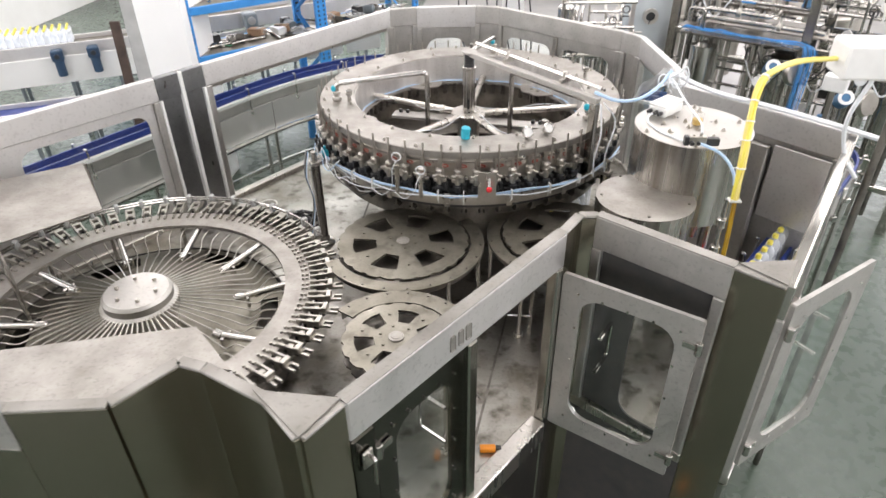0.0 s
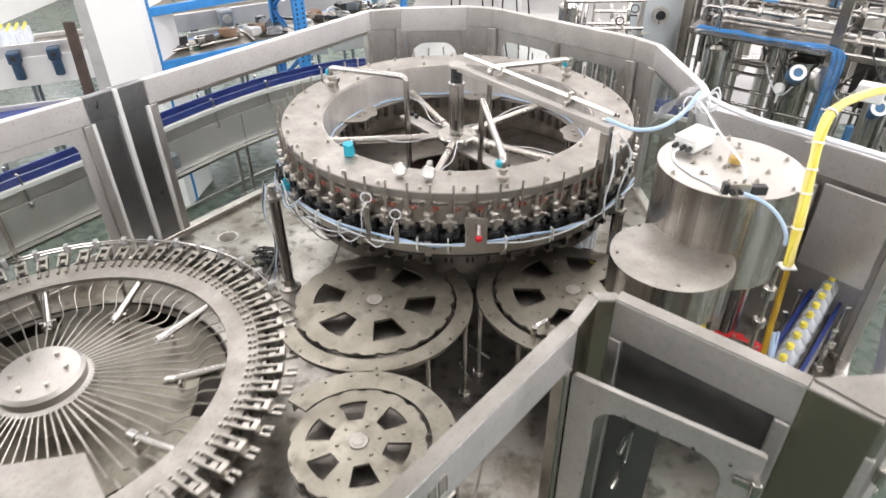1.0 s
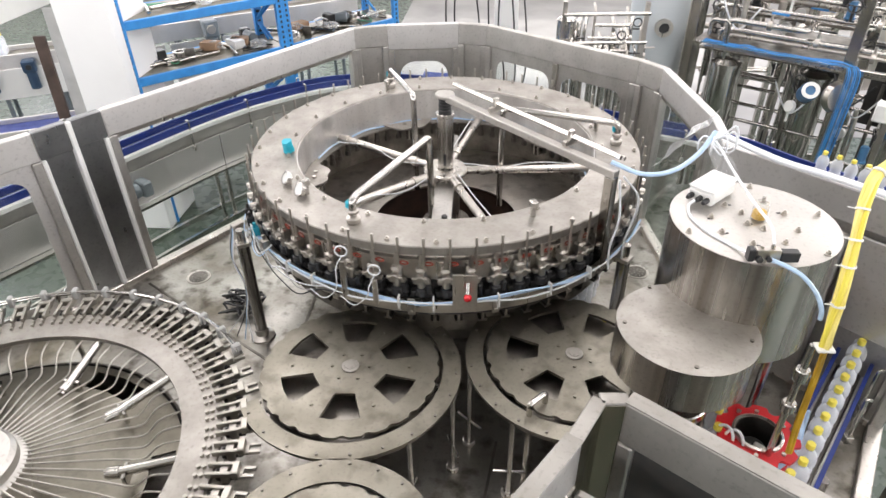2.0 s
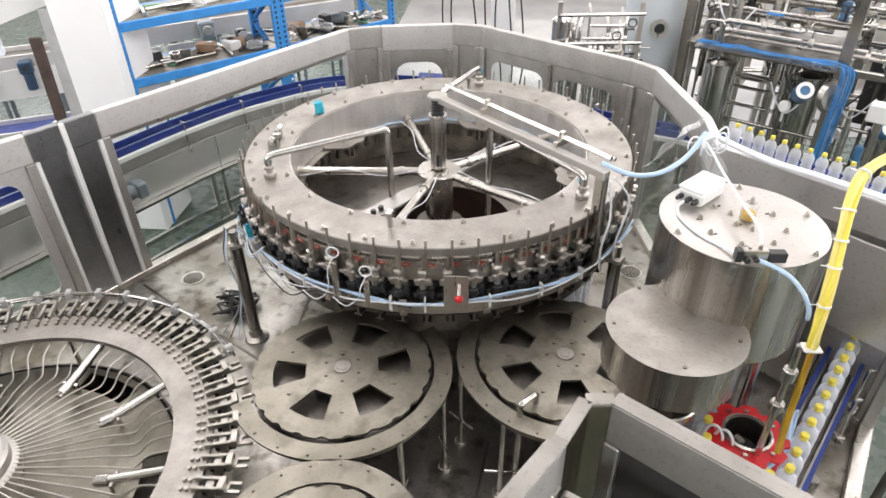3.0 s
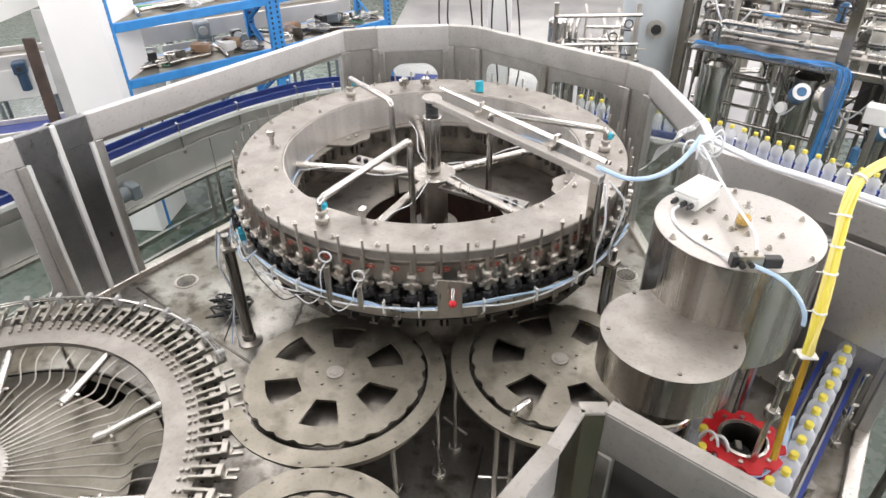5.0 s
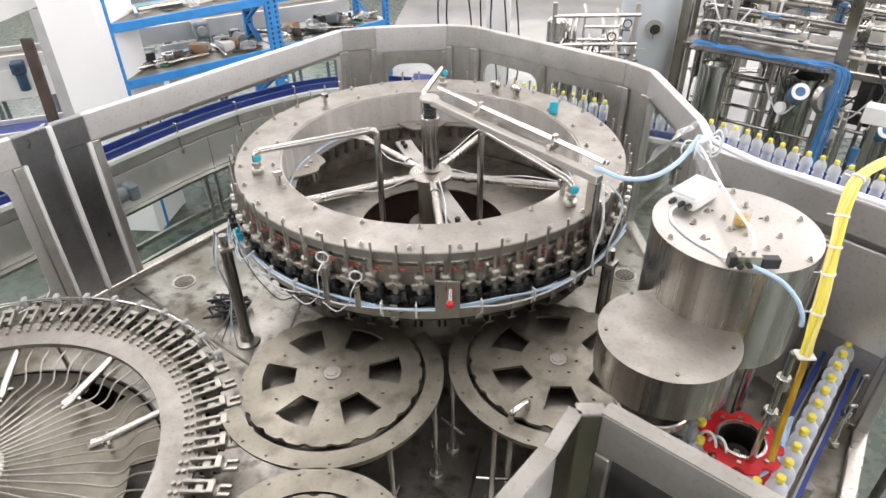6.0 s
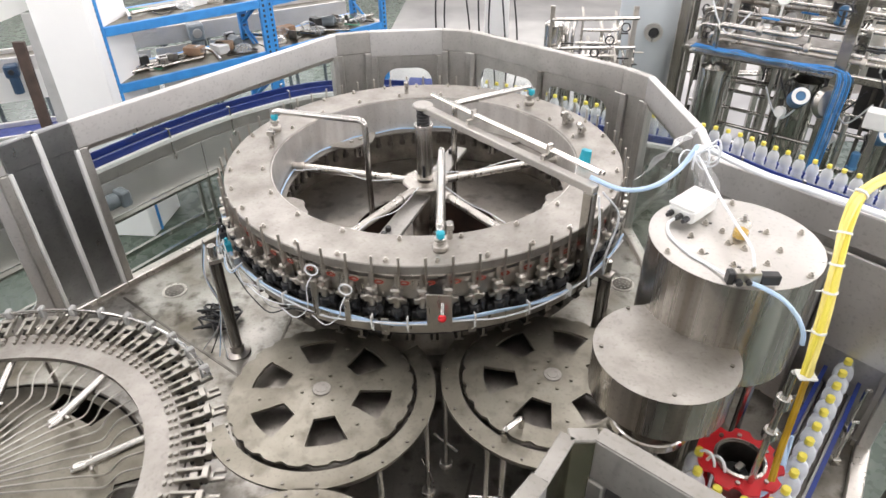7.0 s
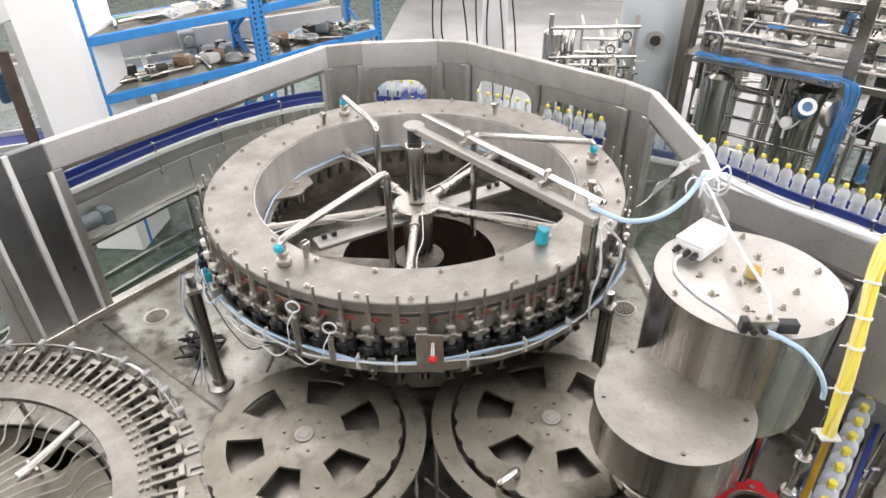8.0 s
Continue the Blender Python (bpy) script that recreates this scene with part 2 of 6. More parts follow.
def tube(bm, pts, r, n=8, loop=False):
    ps = [Vector(p) for p in pts]
    side = None
    rings = []
    for i, p in enumerate(ps):
        a = ps[i - 1] if i or loop else p
        b = ps[(i + 1) % len(ps)] if i + 1 < len(ps) or loop else p
        d = (b - a).normalized()
        if side is None:
            side = d.orthogonal().normalized()
        side = (side - d * side.dot(d)).normalized()
        up = d.cross(side)
        rings.append([bm.verts.new(p + r * (math.cos(2 * math.pi * k / n) * side + math.sin(2 * math.pi * k / n) * up)) for k in range(n)])
    for lo, hi in zip(rings, rings[1:] + ([rings[0]] if loop else [])):
        for k in range(n):
            bm.faces.new((lo[k], lo[(k + 1) % n], hi[(k + 1) % n], hi[k]))
    if not loop:
        bm.faces.new(rings[0][::-1])
        bm.faces.new(rings[-1])


def strip(bm, pts, width, z0, z1):
    """A flat bar of rectangular section along a level path."""
    ps = [Vector((p[0], p[1], 0)) for p in pts]
    rings = []
    for i, p in enumerate(ps):
        d = (ps[min(i + 1, len(ps) - 1)] - ps[max(i - 1, 0)]).normalized()
        s = Vector((-d.y, d.x, 0)) * width / 2
        rings.append([bm.verts.new(p + k * s + Vector((0, 0, z))) for k, z in ((-1, z0), (1, z0), (1, z1), (-1, z1))])
    for lo, hi in zip(rings, rings[1:]):
        for k in range(4):
            bm.faces.new((lo[k], lo[(k + 1) % 4], hi[(k + 1) % 4], hi[k]))
    bm.faces.new(rings[0][::-1])
    bm.faces.new(rings[-1])


def plate(bm, loops, z0, z1, m=None):
    """A flat plate with holes: the first loop is its rim, the others are holes; each a list of (x, y)."""
    es = []
    for loop in loops:
        vs = [bm.verts.new((x, y, z0)) for x, y in loop]
        es += [bm.edges.new((a, b)) for a, b in zip(vs, vs[1:] + vs[:1])]
    got = bmesh.ops.triangle_fill(bm, use_beauty=True, use_dissolve=False, edges=es, normal=(0, 0, 1))
    fs = [g for g in got["geom"] if isinstance(g, bmesh.types.BMFace)]
    ext = bmesh.ops.extrude_face_region(bm, geom=fs)
    vs = [g for g in ext["geom"] if isinstance(g, bmesh.types.BMVert)]
    bmesh.ops.translate(bm, verts=vs, vec=(0, 0, z1 - z0))
    if m:
        seen = {v for e in es if e.is_valid for v in e.verts} | set(vs)
        bmesh.ops.transform(bm, matrix=m, verts=list(seen))


def circle(r, n=48, cx=0.0, cy=0.0, a0=0.0):
    return [(cx + r * math.cos(a0 + 2 * math.pi * k / n), cy + r * math.sin(a0 + 2 * math.pi * k / n)) for k in range(n)]


def rounded(x0, y0, x1, y1, r, k=5):
    out = []
    for cx, cy, a in ((x1 - r, y1 - r, 0), (x0 + r, y1 - r, 90), (x0 + r, y0 + r, 180), (x1 - r, y0 + r, 270)):
        for i in range(k + 1):
            b = radians(a + 90 * i / k)
            out.append((cx + r * math.cos(b), cy + r * math.sin(b)))
    return out


def part(name, bm, material, parent=None, label="", smooth=True, m=None):
    """Link a bmesh as one mesh object, under a thing where a parent is given."""
    me = bpy.data.meshes.new(name)
    bmesh.ops.recalc_face_normals(bm, faces=bm.faces)
    bm.to_mesh(me)
    bm.free()
    me.materials.append(material)
    if smooth:
        me.shade_smooth()
        me.set_sharp_from_angle(angle=radians(35))
    ob = new(name, me)
    if parent:
        ob.parent = parent
    if m:
        ob.matrix_basis = m
    return tagged(ob, label)


def again(ob, m, parent=None):
    """One more piece on the same mesh."""
    o = new(ob.name.split(".")[0], ob.data)
    o.parent = parent or ob.parent
    o.matrix_basis = m
    return o


def thing(name, m, label, category, group="", kind=""):
    ob = new(name)
    ob.empty_display_size = 0.1
    ob.matrix_basis = m
    return tagged(ob, label, category, group, kind)


def B():
    return bmesh.new()


def turn(deg):
    return Matrix.Rotation(radians(deg), 4, "Z")


# ---- the hall ----
x0, x1, y0, y1, hh = HALL
bm = B()
box(bm, x0, y0, -0.2, x1, y1, 0)
tagged(part("floor", bm, EPOXY), "green epoxy factory floor, worn and slightly wet", "floor", kind="structure")
ZT, ZB = 2.24, 1.20      # top of the guard, and of the machine's table


def hall_wall(name, p, q, holes, label):
    d = Vector(q) - Vector(p)
    m = Matrix.Translation((*p, 0)) @ turn(math.degrees(math.atan2(d.y, d.x))) @ pose(0, 0, 0, 90, 0, 0)
    bm = B()
    plate(bm, [[(0, 0), (d.length, 0), (d.length, hh), (0, hh)]] + holes, -0.1, 0.1, m)
    return tagged(part(name, bm, WALLW, smooth=False), label, "wall", kind="structure")


def holes(n, length, z0=1.9, z1=5.3):
    step = length / n
    return [[(k * step + 0.35, z0), ((k + 1) * step - 0.35, z0), ((k + 1) * step - 0.35, z1), (k * step + 0.35, z1)] for k in range(n)]


WALL_LABEL = "white painted factory wall with tall window openings"
hall_wall("wall_north", (x0, y1 - 0.15), (x1, y1 - 0.15), holes(6, x1 - x0), WALL_LABEL)
hall_wall("wall_south", (x0, y0 + 0.15), (x1, y0 + 0.15), holes(6, x1 - x0), WALL_LABEL)
hall_wall("wall_west", (x0 + 0.15, y0), (x0 + 0.15, y1), holes(6, y1 - y0), WALL_LABEL)
hall_wall("wall_east", (x1 - 0.15, y0), (x1 - 0.15, y1), holes(6, y1 - y0), WALL_LABEL)
bm = B()
plate(bm, [[(x0, y0), (x1, y0), (x1, y1), (x0, y1)]] + [[(s - 0.8, 1), (s + 0.8, 1), (s + 0.8, 15), (s - 0.8, 15)] for s in SKYLIGHTS], hh - 0.15, hh)
tagged(part("ceiling", bm, WALLW, smooth=False), "white factory ceiling with long skylight openings", "ceiling", kind="structure")

# opaque lids out of view, added to block the sun above the skylight lamps
for sx in SKYLIGHTS:
    bm = B()
    box(bm, sx - 0.85, 0.9, hh + 0.08, sx + 0.85, 15.1, hh + 0.1)
    tagged(part("skylight", bm, WALLW, smooth=False), "unseen opaque lid over a skylight opening, keeps the sun out", "skylight", kind="structure")

# ---- guard round the machine: header bands, posts, panels ----
FRONT = [(-1.95, 1.32), (-0.97, 1.34), (-0.69, 1.38), (-0.566, 1.56), (-0.48, 1.54), (-0.25, 1.43), (-0.125, 1.31)]
GUARD = {
    "west_near": ((-2.9, 2.55), (-1.85, 4.02), "window"),
    "west_door": ((-1.85, 4.02), (-1.665, 4.32), "double"),
    "west": ((-1.665, 4.32), (-0.65, 5.88), "glass"),
    "north_west": ((-0.65, 5.88), (-0.42, 5.97), "solid"),
    "north": ((-0.42, 5.97), (0.09, 6.05), "low"),
    "north_mid": ((0.09, 6.05), (0.30, 6.01), "solid"),
    "north_east": ((0.30, 6.01), (1.25, 5.28), "two"),
    "corner": ((1.25, 5.28), (1.37, 5.13), "solid"),
    "east": ((1.37, 5.13), (1.47, 4.42), "glass"),
    "east_mid": ((1.47, 4.42), (1.45, 4.10), "glass"),
    "south_east": ((1.45, 4.10), (2.13, 3.42), "pale"),
    "exit": ((2.13, 3.42), (1.36, 2.08), "open"),
}


def frame_of(p, q):
    d = Vector(q) - Vector(p)
    return Matrix.Translation((p[0], p[1], 0)) @ turn(math.degrees(math.atan2(d.y, d.x))), d.length


UP = pose(0, 0, 0, 90, 0, 0)


def guard(p, q, style, label="brushed stainless steel guard panel of the filling machine", band=0.15, low=0.12):
    m, n = frame_of(p, q)
    g = thing("guard_panel", m, label, "machine guard", "guard panels round the machine")
    if style == "plain":
        bm = B()
        split = ZT - 0.166 if n > 0.5 else ZT - 0.012
        box(bm, 0, -0.016, low, n, 0.016, split, bevel=0.003)
        part("sheet", bm, PANEL, g)
        if n > 0.5:
            bm = B()
            box(bm, 0, -0.0175, split + 0.001, n, 0.0175, ZT - 0.012, bevel=0.003)
            part("header", bm, CORNER, g)
        bm = B()
        box(bm, 0, -0.021, ZT - 0.011, n, 0.021, ZT, bevel=0.003)
        part("top_fold", bm, FOLD, g)
        if n > 0.5:
            bm = B()
            box(bm, 0.0, -0.0205, ZT - 0.165, n, 0.0205, ZT - 0.160)
            part("seam", bm, FINE, g)
        return g
    bm = B()
    box(bm, 0, -0.022, ZT - band, n, 0.022, ZT, bevel=0.006)
    part("header", bm, HEAD if style in ("glass", "window", "pale", "low") else SLATE if style == "double" else CORNER if style in ("solid", "two", "one") else SHEET, g)
    if style == "one":
        bm = B()
        box(bm, 0, -0.0235, ZT + 0.0005, n, 0.0235, ZT + 0.004)
        part("top_fold", bm, FOLD, g)
    for x in (0, n - 0.045):
        bm = B()
        wide = 0.022 if style == "double" else 0.045
        box(bm, x if x == 0 else n - wide, -0.025, ZB, wide if x == 0 else n, 0.025, ZT - band - 0.001, bevel=0.005)
        part("post", bm, WHITE if style == "double" else CORNER, g)
    bm = B()
    box(bm, 0, -0.03, ZB - 0.02, n, 0.03, ZB + 0.035, bevel=0.005)
    part("sill", bm, STEEL, g)
    bm = B()
    box(bm, 0, -0.02, low, n, 0.02, ZB - 0.022)
    # near-black base of "one" stands in for the shade in an open underframe
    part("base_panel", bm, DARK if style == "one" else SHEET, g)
    lo, hi = ZB + 0.035, ZT - band - 0.002
    if style in ("solid", "window", "two", "double", "one", "pale", "low"):
        e_ = 0.023 if style == "double" else 0.046
        rim = [(e_, lo), (n - e_, lo), (n - e_, hi), (e_, hi)]
        cut = []
        if style == "window":
            cut = [rounded(0.12 + n * 0.45, lo + 0.1, n - 0.1, hi - 0.06, 0.08)]
        if style == "one":
            cut = [rounded(0.06, lo + 0.03, n * 0.60, hi - 0.20, 0.09)]
        if style == "low":
            cut = [rounded(0.08, lo + 0.1, n - 0.08, hi - 0.09, 0.11)]
        if style == "two":
            cut = [rounded(0.09, lo + 0.2, n * 0.46, hi - 0.08, 0.08), rounded(n * 0.54, lo + 0.2, n - 0.09, hi - 0.08, 0.08)]
        bm = B()
        plate(bm, [rim] + cut, -0.004, 0.004, UP)
        # near-black sheet of "one": the shade behind the open door, put into colour
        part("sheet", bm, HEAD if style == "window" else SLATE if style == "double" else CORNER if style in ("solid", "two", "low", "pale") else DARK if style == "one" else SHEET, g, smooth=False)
        if style == "double":
            for x in (n * 0.46,):
                bm = B()
                box(bm, x, -0.035, lo, x + 0.026, 0.035, ZT, bevel=0.004)
                part("strip", bm, WHITE, g, "bare folded door edge")
        if style == "two":
            bm = B()
            box(bm, n * 0.5 - 0.02, -0.02, lo, n * 0.5 + 0.02, 0.02, hi, bevel=0.004)
            part("mullion", bm, STEEL, g)
        for c in (cut if style != "one" else ()):
            bm = B()
            plate(bm, [c], 0.006, 0.009, UP)
            o = part("pane", bm, GLASS, g, smooth=False)
            o.visible_shadow = False
    if style == "glass":
        bm = B()
        box(bm, 0.046, -0.003, lo, n - 0.046, 0.003, hi)
        o = part("pane", bm, GLASS, g, smooth=False)
        o.visible_shadow = False
        bm = B()
        box(bm, 0.046, -0.012, hi - 0.02, n - 0.046, 0.012, hi)
        part("clamp_strip", bm, STEEL, g)
    return g


for side, (p, q, style) in GUARD.items():
    guard(p, q, style, band=0.18 if side == "north" else 0.15)
for p, q in zip(FRONT, FRONT[1:]):
    guard(p, q, "plain")
guard((-0.125, 1.31), (-0.045, 1.44), "plain")
guard((1.36, 2.08), (1.22, 2.19), "plain")
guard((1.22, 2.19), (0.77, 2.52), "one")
guard((0.77, 2.52), (0.695, 2.515), "plain")
guard((0.695, 2.515), (0.62, 2.38), "plain")
guard((-1.95, 1.32), (-2.9, 2.55), "window")
# the two corner gussets on top of the guard
for tri in (((-0.30, 1.455), (-0.045, 1.445), (-0.125, 1.30)), ((1.356, 2.075), (1.231, 2.20), (1.441, 2.235))):
    bm = B()
    plate(bm, [list(tri)], ZT + 0.001, ZT + 0.006)
    tagged(part("corner_gusset", bm, FOLD, smooth=False), "small flat triangular stainless steel corner plate on the guard", "plate")

DOOR_P, DOOR_Q = (0.62, 2.38), (-0.045, 1.44)


def door_leaf(name, m, w, h, label, sheet=None, handle=None, side=-1):
    """A leaf with a rounded window, a bow handle and two hinges; x along it from the hinge, z up."""
    g = thing(name, m, label, "door", "doors of the machine guard")
    bm = B()
    plate(bm, [rounded(0, 0, w, h, 0.012), rounded(0.085, 0.10, w - 0.085, h - 0.085, 0.09)], -0.009, 0.009, UP)
    part("leaf", bm, sheet or CORNER, g, smooth=False)
    bm = B()
    plate(bm, [rounded(0.065, 0.08, w - 0.065, h - 0.065, 0.1), rounded(0.087, 0.102, w - 0.087, h - 0.087, 0.09)], -0.013, -0.0095, UP)
    part("gasket", bm, SHEET, g, "thin rim round the pane", smooth=False)
    bm = B()
    plate(bm, [rounded(0.08, 0.095, w - 0.08, h - 0.08, 0.09)], 0.0, 0.004, UP)
    o = part("pane", bm, GLASS, g, smooth=False)
    o.visible_shadow = False
    bolt_ = None
    for k in range(16):
        u = k / 16 * 4
        side, f = int(u), u - int(u)
        cx, cz = ((0.075 + f * (w - 0.15), 0.09), (w - 0.075, 0.09 + f * (h - 0.165)), (w - 0.075 - f * (w - 0.15), h - 0.075), (0.075, h - 0.075 - f * (h - 0.165)))[side]
        mm = pose(cx, -0.013, cz, 90, 0, 0)
        if bolt_ is None:
            bm = B()
            cyl(bm, 0.006, 0, 0.004, 8)
            bolt_ = part("rivet", bm, FINE, g, m=mm)
        else:
            again(bolt_, mm)
    bm = B()
    hx = handle or w - 0.06
    tube(bm, bend([(hx, 0.015 * side, h * 0.42), (hx, 0.06 * side, h * 0.42), (hx, 0.06 * side, h * 0.64), (hx, 0.015 * side, h * 0.64)], 0.02), 0.009)
    part("handle", bm, FINE, g, "chrome bow handle")
    for z in (0.12, h - 0.12):
        bm = B()
        x = w if handle else 0.0
        cyl(bm, 0.014, z - 0.03, z + 0.03, 12, pose(x, -0.02, 0), 0.003)
        box(bm, x - 0.06 if handle else 0.0, -0.022, z - 0.012, x if handle else 0.06, -0.014, z + 0.012)
        part("hinge", bm, FINE, g)
    return g


mD, nD = frame_of(DOOR_P, DOOR_Q)
long_wall = thing("door_frame", mD, "long stainless steel door frame with a lettered header band", "machine guard", "guard panels round the machine")
bm = B()
box(bm, 0, -0.022, ZT - 0.16, nD, 0.022, ZT, bevel=0.006)
header = part("header", bm, HEAD, long_wall)
bm = B()
box(bm, 0, -0.0235, ZT + 0.0005, nD, 0.0235, ZT + 0.004)
part("top_fold", bm, FOLD, long_wall)
for x in (0, 0.56, nD - 0.09):
    bm = B()
    box(bm, x, -0.025, 0.1, x + (0.05 if x < 1 else 0.09), 0.025, ZT - 0.161, bevel=0.006)
    part("post", bm, DARKREFLECTION if x > 0.9 else SHEET, long_wall)
bm = B()
box(bm, 0.05, -0.04, ZB - 0.1, nD - 0.09, 0.04, ZB + 0.02, bevel=0.006)
part("sill", bm, STEEL, long_wall)
bm = B()
box(bm, 0.05, -0.02, 0.1, nD - 0.09, 0.02, ZB - 0.101)
part("base_panel", bm, SHEET, long_wall)
for k, (w, s) in enumerate(((0.03, 0.4), (0.026, 0.2), (0.026, -0.3))):
    bm = B()
    box(bm, 0.60 + k * 0.042, 0.0225, ZT - 0.125, 0.60 + k * 0.042 + w, 0.0245, ZT - 0.06, bevel=0.004)
    part("lettering_bar", bm, FOLD, header, "grey bar of lettering")
door_leaf("guard_door", mD @ pose(nD - 0.1, 0.0, ZB + 0.03, 0, 0, 180), 0.45, ZT - 0.17 - ZB - 0.03, "closed steel guard door with rounded window, dark reflection in its colour", DARKREFLECTION)
door_leaf("guard_door", Matrix.Translation((0.64, 2.36, 1.20)) @ turn(-29), 0.56, 0.86, "open stainless steel guard door folded back along the guard", None, 0.17, 1)
door_leaf("guard_door", Matrix.Translation((1.405, 2.09, 1.29)) @ turn(38), 0.52, 0.86, "open stainless steel guard door swung out over the floor")

# ---- the table of the machine ----
RIM = [(-2.9, 2.55), (-1.85, 4.02), (-1.665, 4.32), (-0.65, 5.88), (-0.42, 5.97), (0.09, 6.05), (0.30, 6.01), (1.25, 5.28), (1.37, 5.13), (1.47, 4.42),
       (1.45, 4.10), (2.13, 3.42), (1.36, 2.08), (0.77, 2.52), (0.695, 2.515), (0.62, 2.38), (-0.045, 1.44), (-0.125, 1.31), (-0.48, 1.54), (-0.566, 1.56), (-0.69, 1.38), (-0.97, 1.34), (-1.95, 1.32)]
bm = B()
plate(bm, [RIM], ZB - 0.08, ZB)
bm2 = B()
m_, n_ = frame_of((1.45, 4.10), (2.13, 3.42))
box(bm2, 0.62, -0.05, 1.64, 0.925, -0.035, 2.075, m_, bevel=0.003)
tagged(part("wall_plate", bm2, HEAD), "plain stainless steel sheet fixed inside the guard", "plate")
# made-up strip in place of the shadowed recess left of the wall plate
bm2 = B()
box(bm2, 0.43, -0.07, ZB + 0.04, 0.60, -0.03, 2.06, m_, bevel=0.006)
tagged(part("recess_strip", bm2, CORNER), "added steel strip standing in for a shadowed recess beside the discharge", "pillar")
table = thing("machine_table", Matrix(), "wet stained stainless steel table of the filling machine", "machine table")
part("top", bm, TABLE, table, smooth=False)
for p, q in (((-1.62, 4.2), (-0.45, 3.45)), ((-0.6, 3.9), (-0.62, 5.7)), ((0.3, 2.2), (0.45, 3.2)), ((1.0, 3.7), (1.45, 4.3))):
    m_, n_ = frame_of(p, q)
    bm = B()
    box(bm, 0, -0.006, ZB, n_, 0.006, ZB + 0.004, m_)
    part("weld_seam", bm, DIM, table, "dark weld seam")
bm = B()
plate(bm, [[(x * 0.93, 0.93 * (y - 3.6) + 3.6) for x, y in RIM]], 0.0, ZB - 0.081)
tagged(part("under_cabinet", bm, DIM, smooth=False), "dark stainless steel base cabinet under the machine table", "machine base")


def drain(x, y):
    d = thing("floor_drain", pose(x, y, ZB), "round perforated drain cover in the machine table", "drain", "drains in the table")
    bm = B()
    lathe(bm, [(0.055, 0), (0.06, 0.004), (0.07, 0.004), (0.07, 0.0)], 24)
    part("rim", bm, STEEL, d)
    bm = B()
    plate(bm, [circle(0.055, 24)] + [circle(0.006, 6, r * math.cos(a), r * math.sin(a)) for r, n in ((0.018, 5), (0.038, 10)) for a in [2 * math.pi * k / n for k in range(n)]], 0.001, 0.003)
    part("grate", bm, DIM, d, smooth=False)


drain(-1.353, 4.284)
drain(1.263, 4.525)

# ---- filler ----
FC = (0.132, 4.40)
filler = thing("filler_carousel", pose(*FC, 0), "large rotating stainless steel ring tank with sixty filling valves", "filling machine")
bm = B()
lathe(bm, [(0.985, 2.070), (0.981, 2.075), (0.77, 2.075), (0.765, 2.070), (0.765, 1.875), (0.93, 1.875), (0.93, 2.035), (0.985, 2.035)], 128, closed=True)
part("tank_ring", bm, TOPST, filler)
bm = B()
lathe(bm, [(0.764, 2.066), (0.760, 2.066), (0.760, 1.879), (0.764, 1.879)], 128, closed=True)
part("inner_lining", bm, LINING, filler, "inner wall of the tank with painted reflection streaks")
bm = B()
lathe(bm, [(0.955, 1.895), (0.955, 1.995), (0.972, 1.997), (0.972, 2.004), (0.955, 2.006), (0.955, 2.034), (0.932, 2.034), (0.932, 1.895)], 128, closed=True)
part("tank_wall", bm, STEEL, filler)
# near-black ring put in for the shade between the nozzles and the wall
bm = B()
lathe(bm, [(0.94, 1.80), (0.94, 1.894), (0.925, 1.894), (0.925, 1.80)], 128, closed=True)
part("shadow_ring", bm, DARK, filler, "dark ring painted as the shade behind the nozzles")
bm = B()
lathe(bm, [(0.76, 1.868), (0.763, 1.876), (0.72, 1.876), (0.72, 1.868)], 96, closed=True)
part("inner_lip", bm, TOPST, filler)
for k in range(5):
    ear = [(0.757 * math.cos(radians(b)), 0.757 * math.sin(radians(b))) for b in range(-12, 13, 3)]
    for b in range(12, -13, -2):
        r = 0.748 - 0.125 * max(0.0, math.cos(radians(b * 7.4))) ** 0.55 + 0.012 * math.cos(radians(b * 30))
        ear.append((r * math.cos(radians(b)), r * math.sin(radians(b))))
    bm = B()
    plate(bm, [ear], 1.880, 1.890)
    bmesh.ops.rotate(bm, verts=bm.verts, matrix=turn(192.75 + 72 * k).to_3x3(), cent=(0, 0, 0))
    shelf = part("lobed_shelf", bm, TOPST, filler, smooth=False)
    bm = B()
    cyl(bm, 0.026, 1.80, 1.879, 16, turn(192.75 + 72 * k) @ pose(0.68, 0, 0), 0.004)
    cyl(bm, 0.012, 1.890, 1.90, 6, turn(192.75 + 72 * k) @ pose(0.70, 0.03, 0))
    cyl(bm, 0.012, 1.890, 1.90, 6, turn(192.75 + 72 * k) @ pose(0.70, -0.03, 0))
    part("stud", bm, FINE, shelf)
bm = B()
box(bm, -0.54, -0.05, 1.845, 0.54, 0.05, 1.868, turn(351), bevel=0.004)
arm = part("cross_arm", bm, CORNER, filler)
for x in (-0.49, -0.44, 0.44, 0.49):
    bm = B()
    cyl(bm, 0.014, 1.868, 1.892, 12, turn(351) @ pose(x, 0.015, 0), 0.003)
    part("screw", bm, BLACK, arm, "black socket screw")
first = None
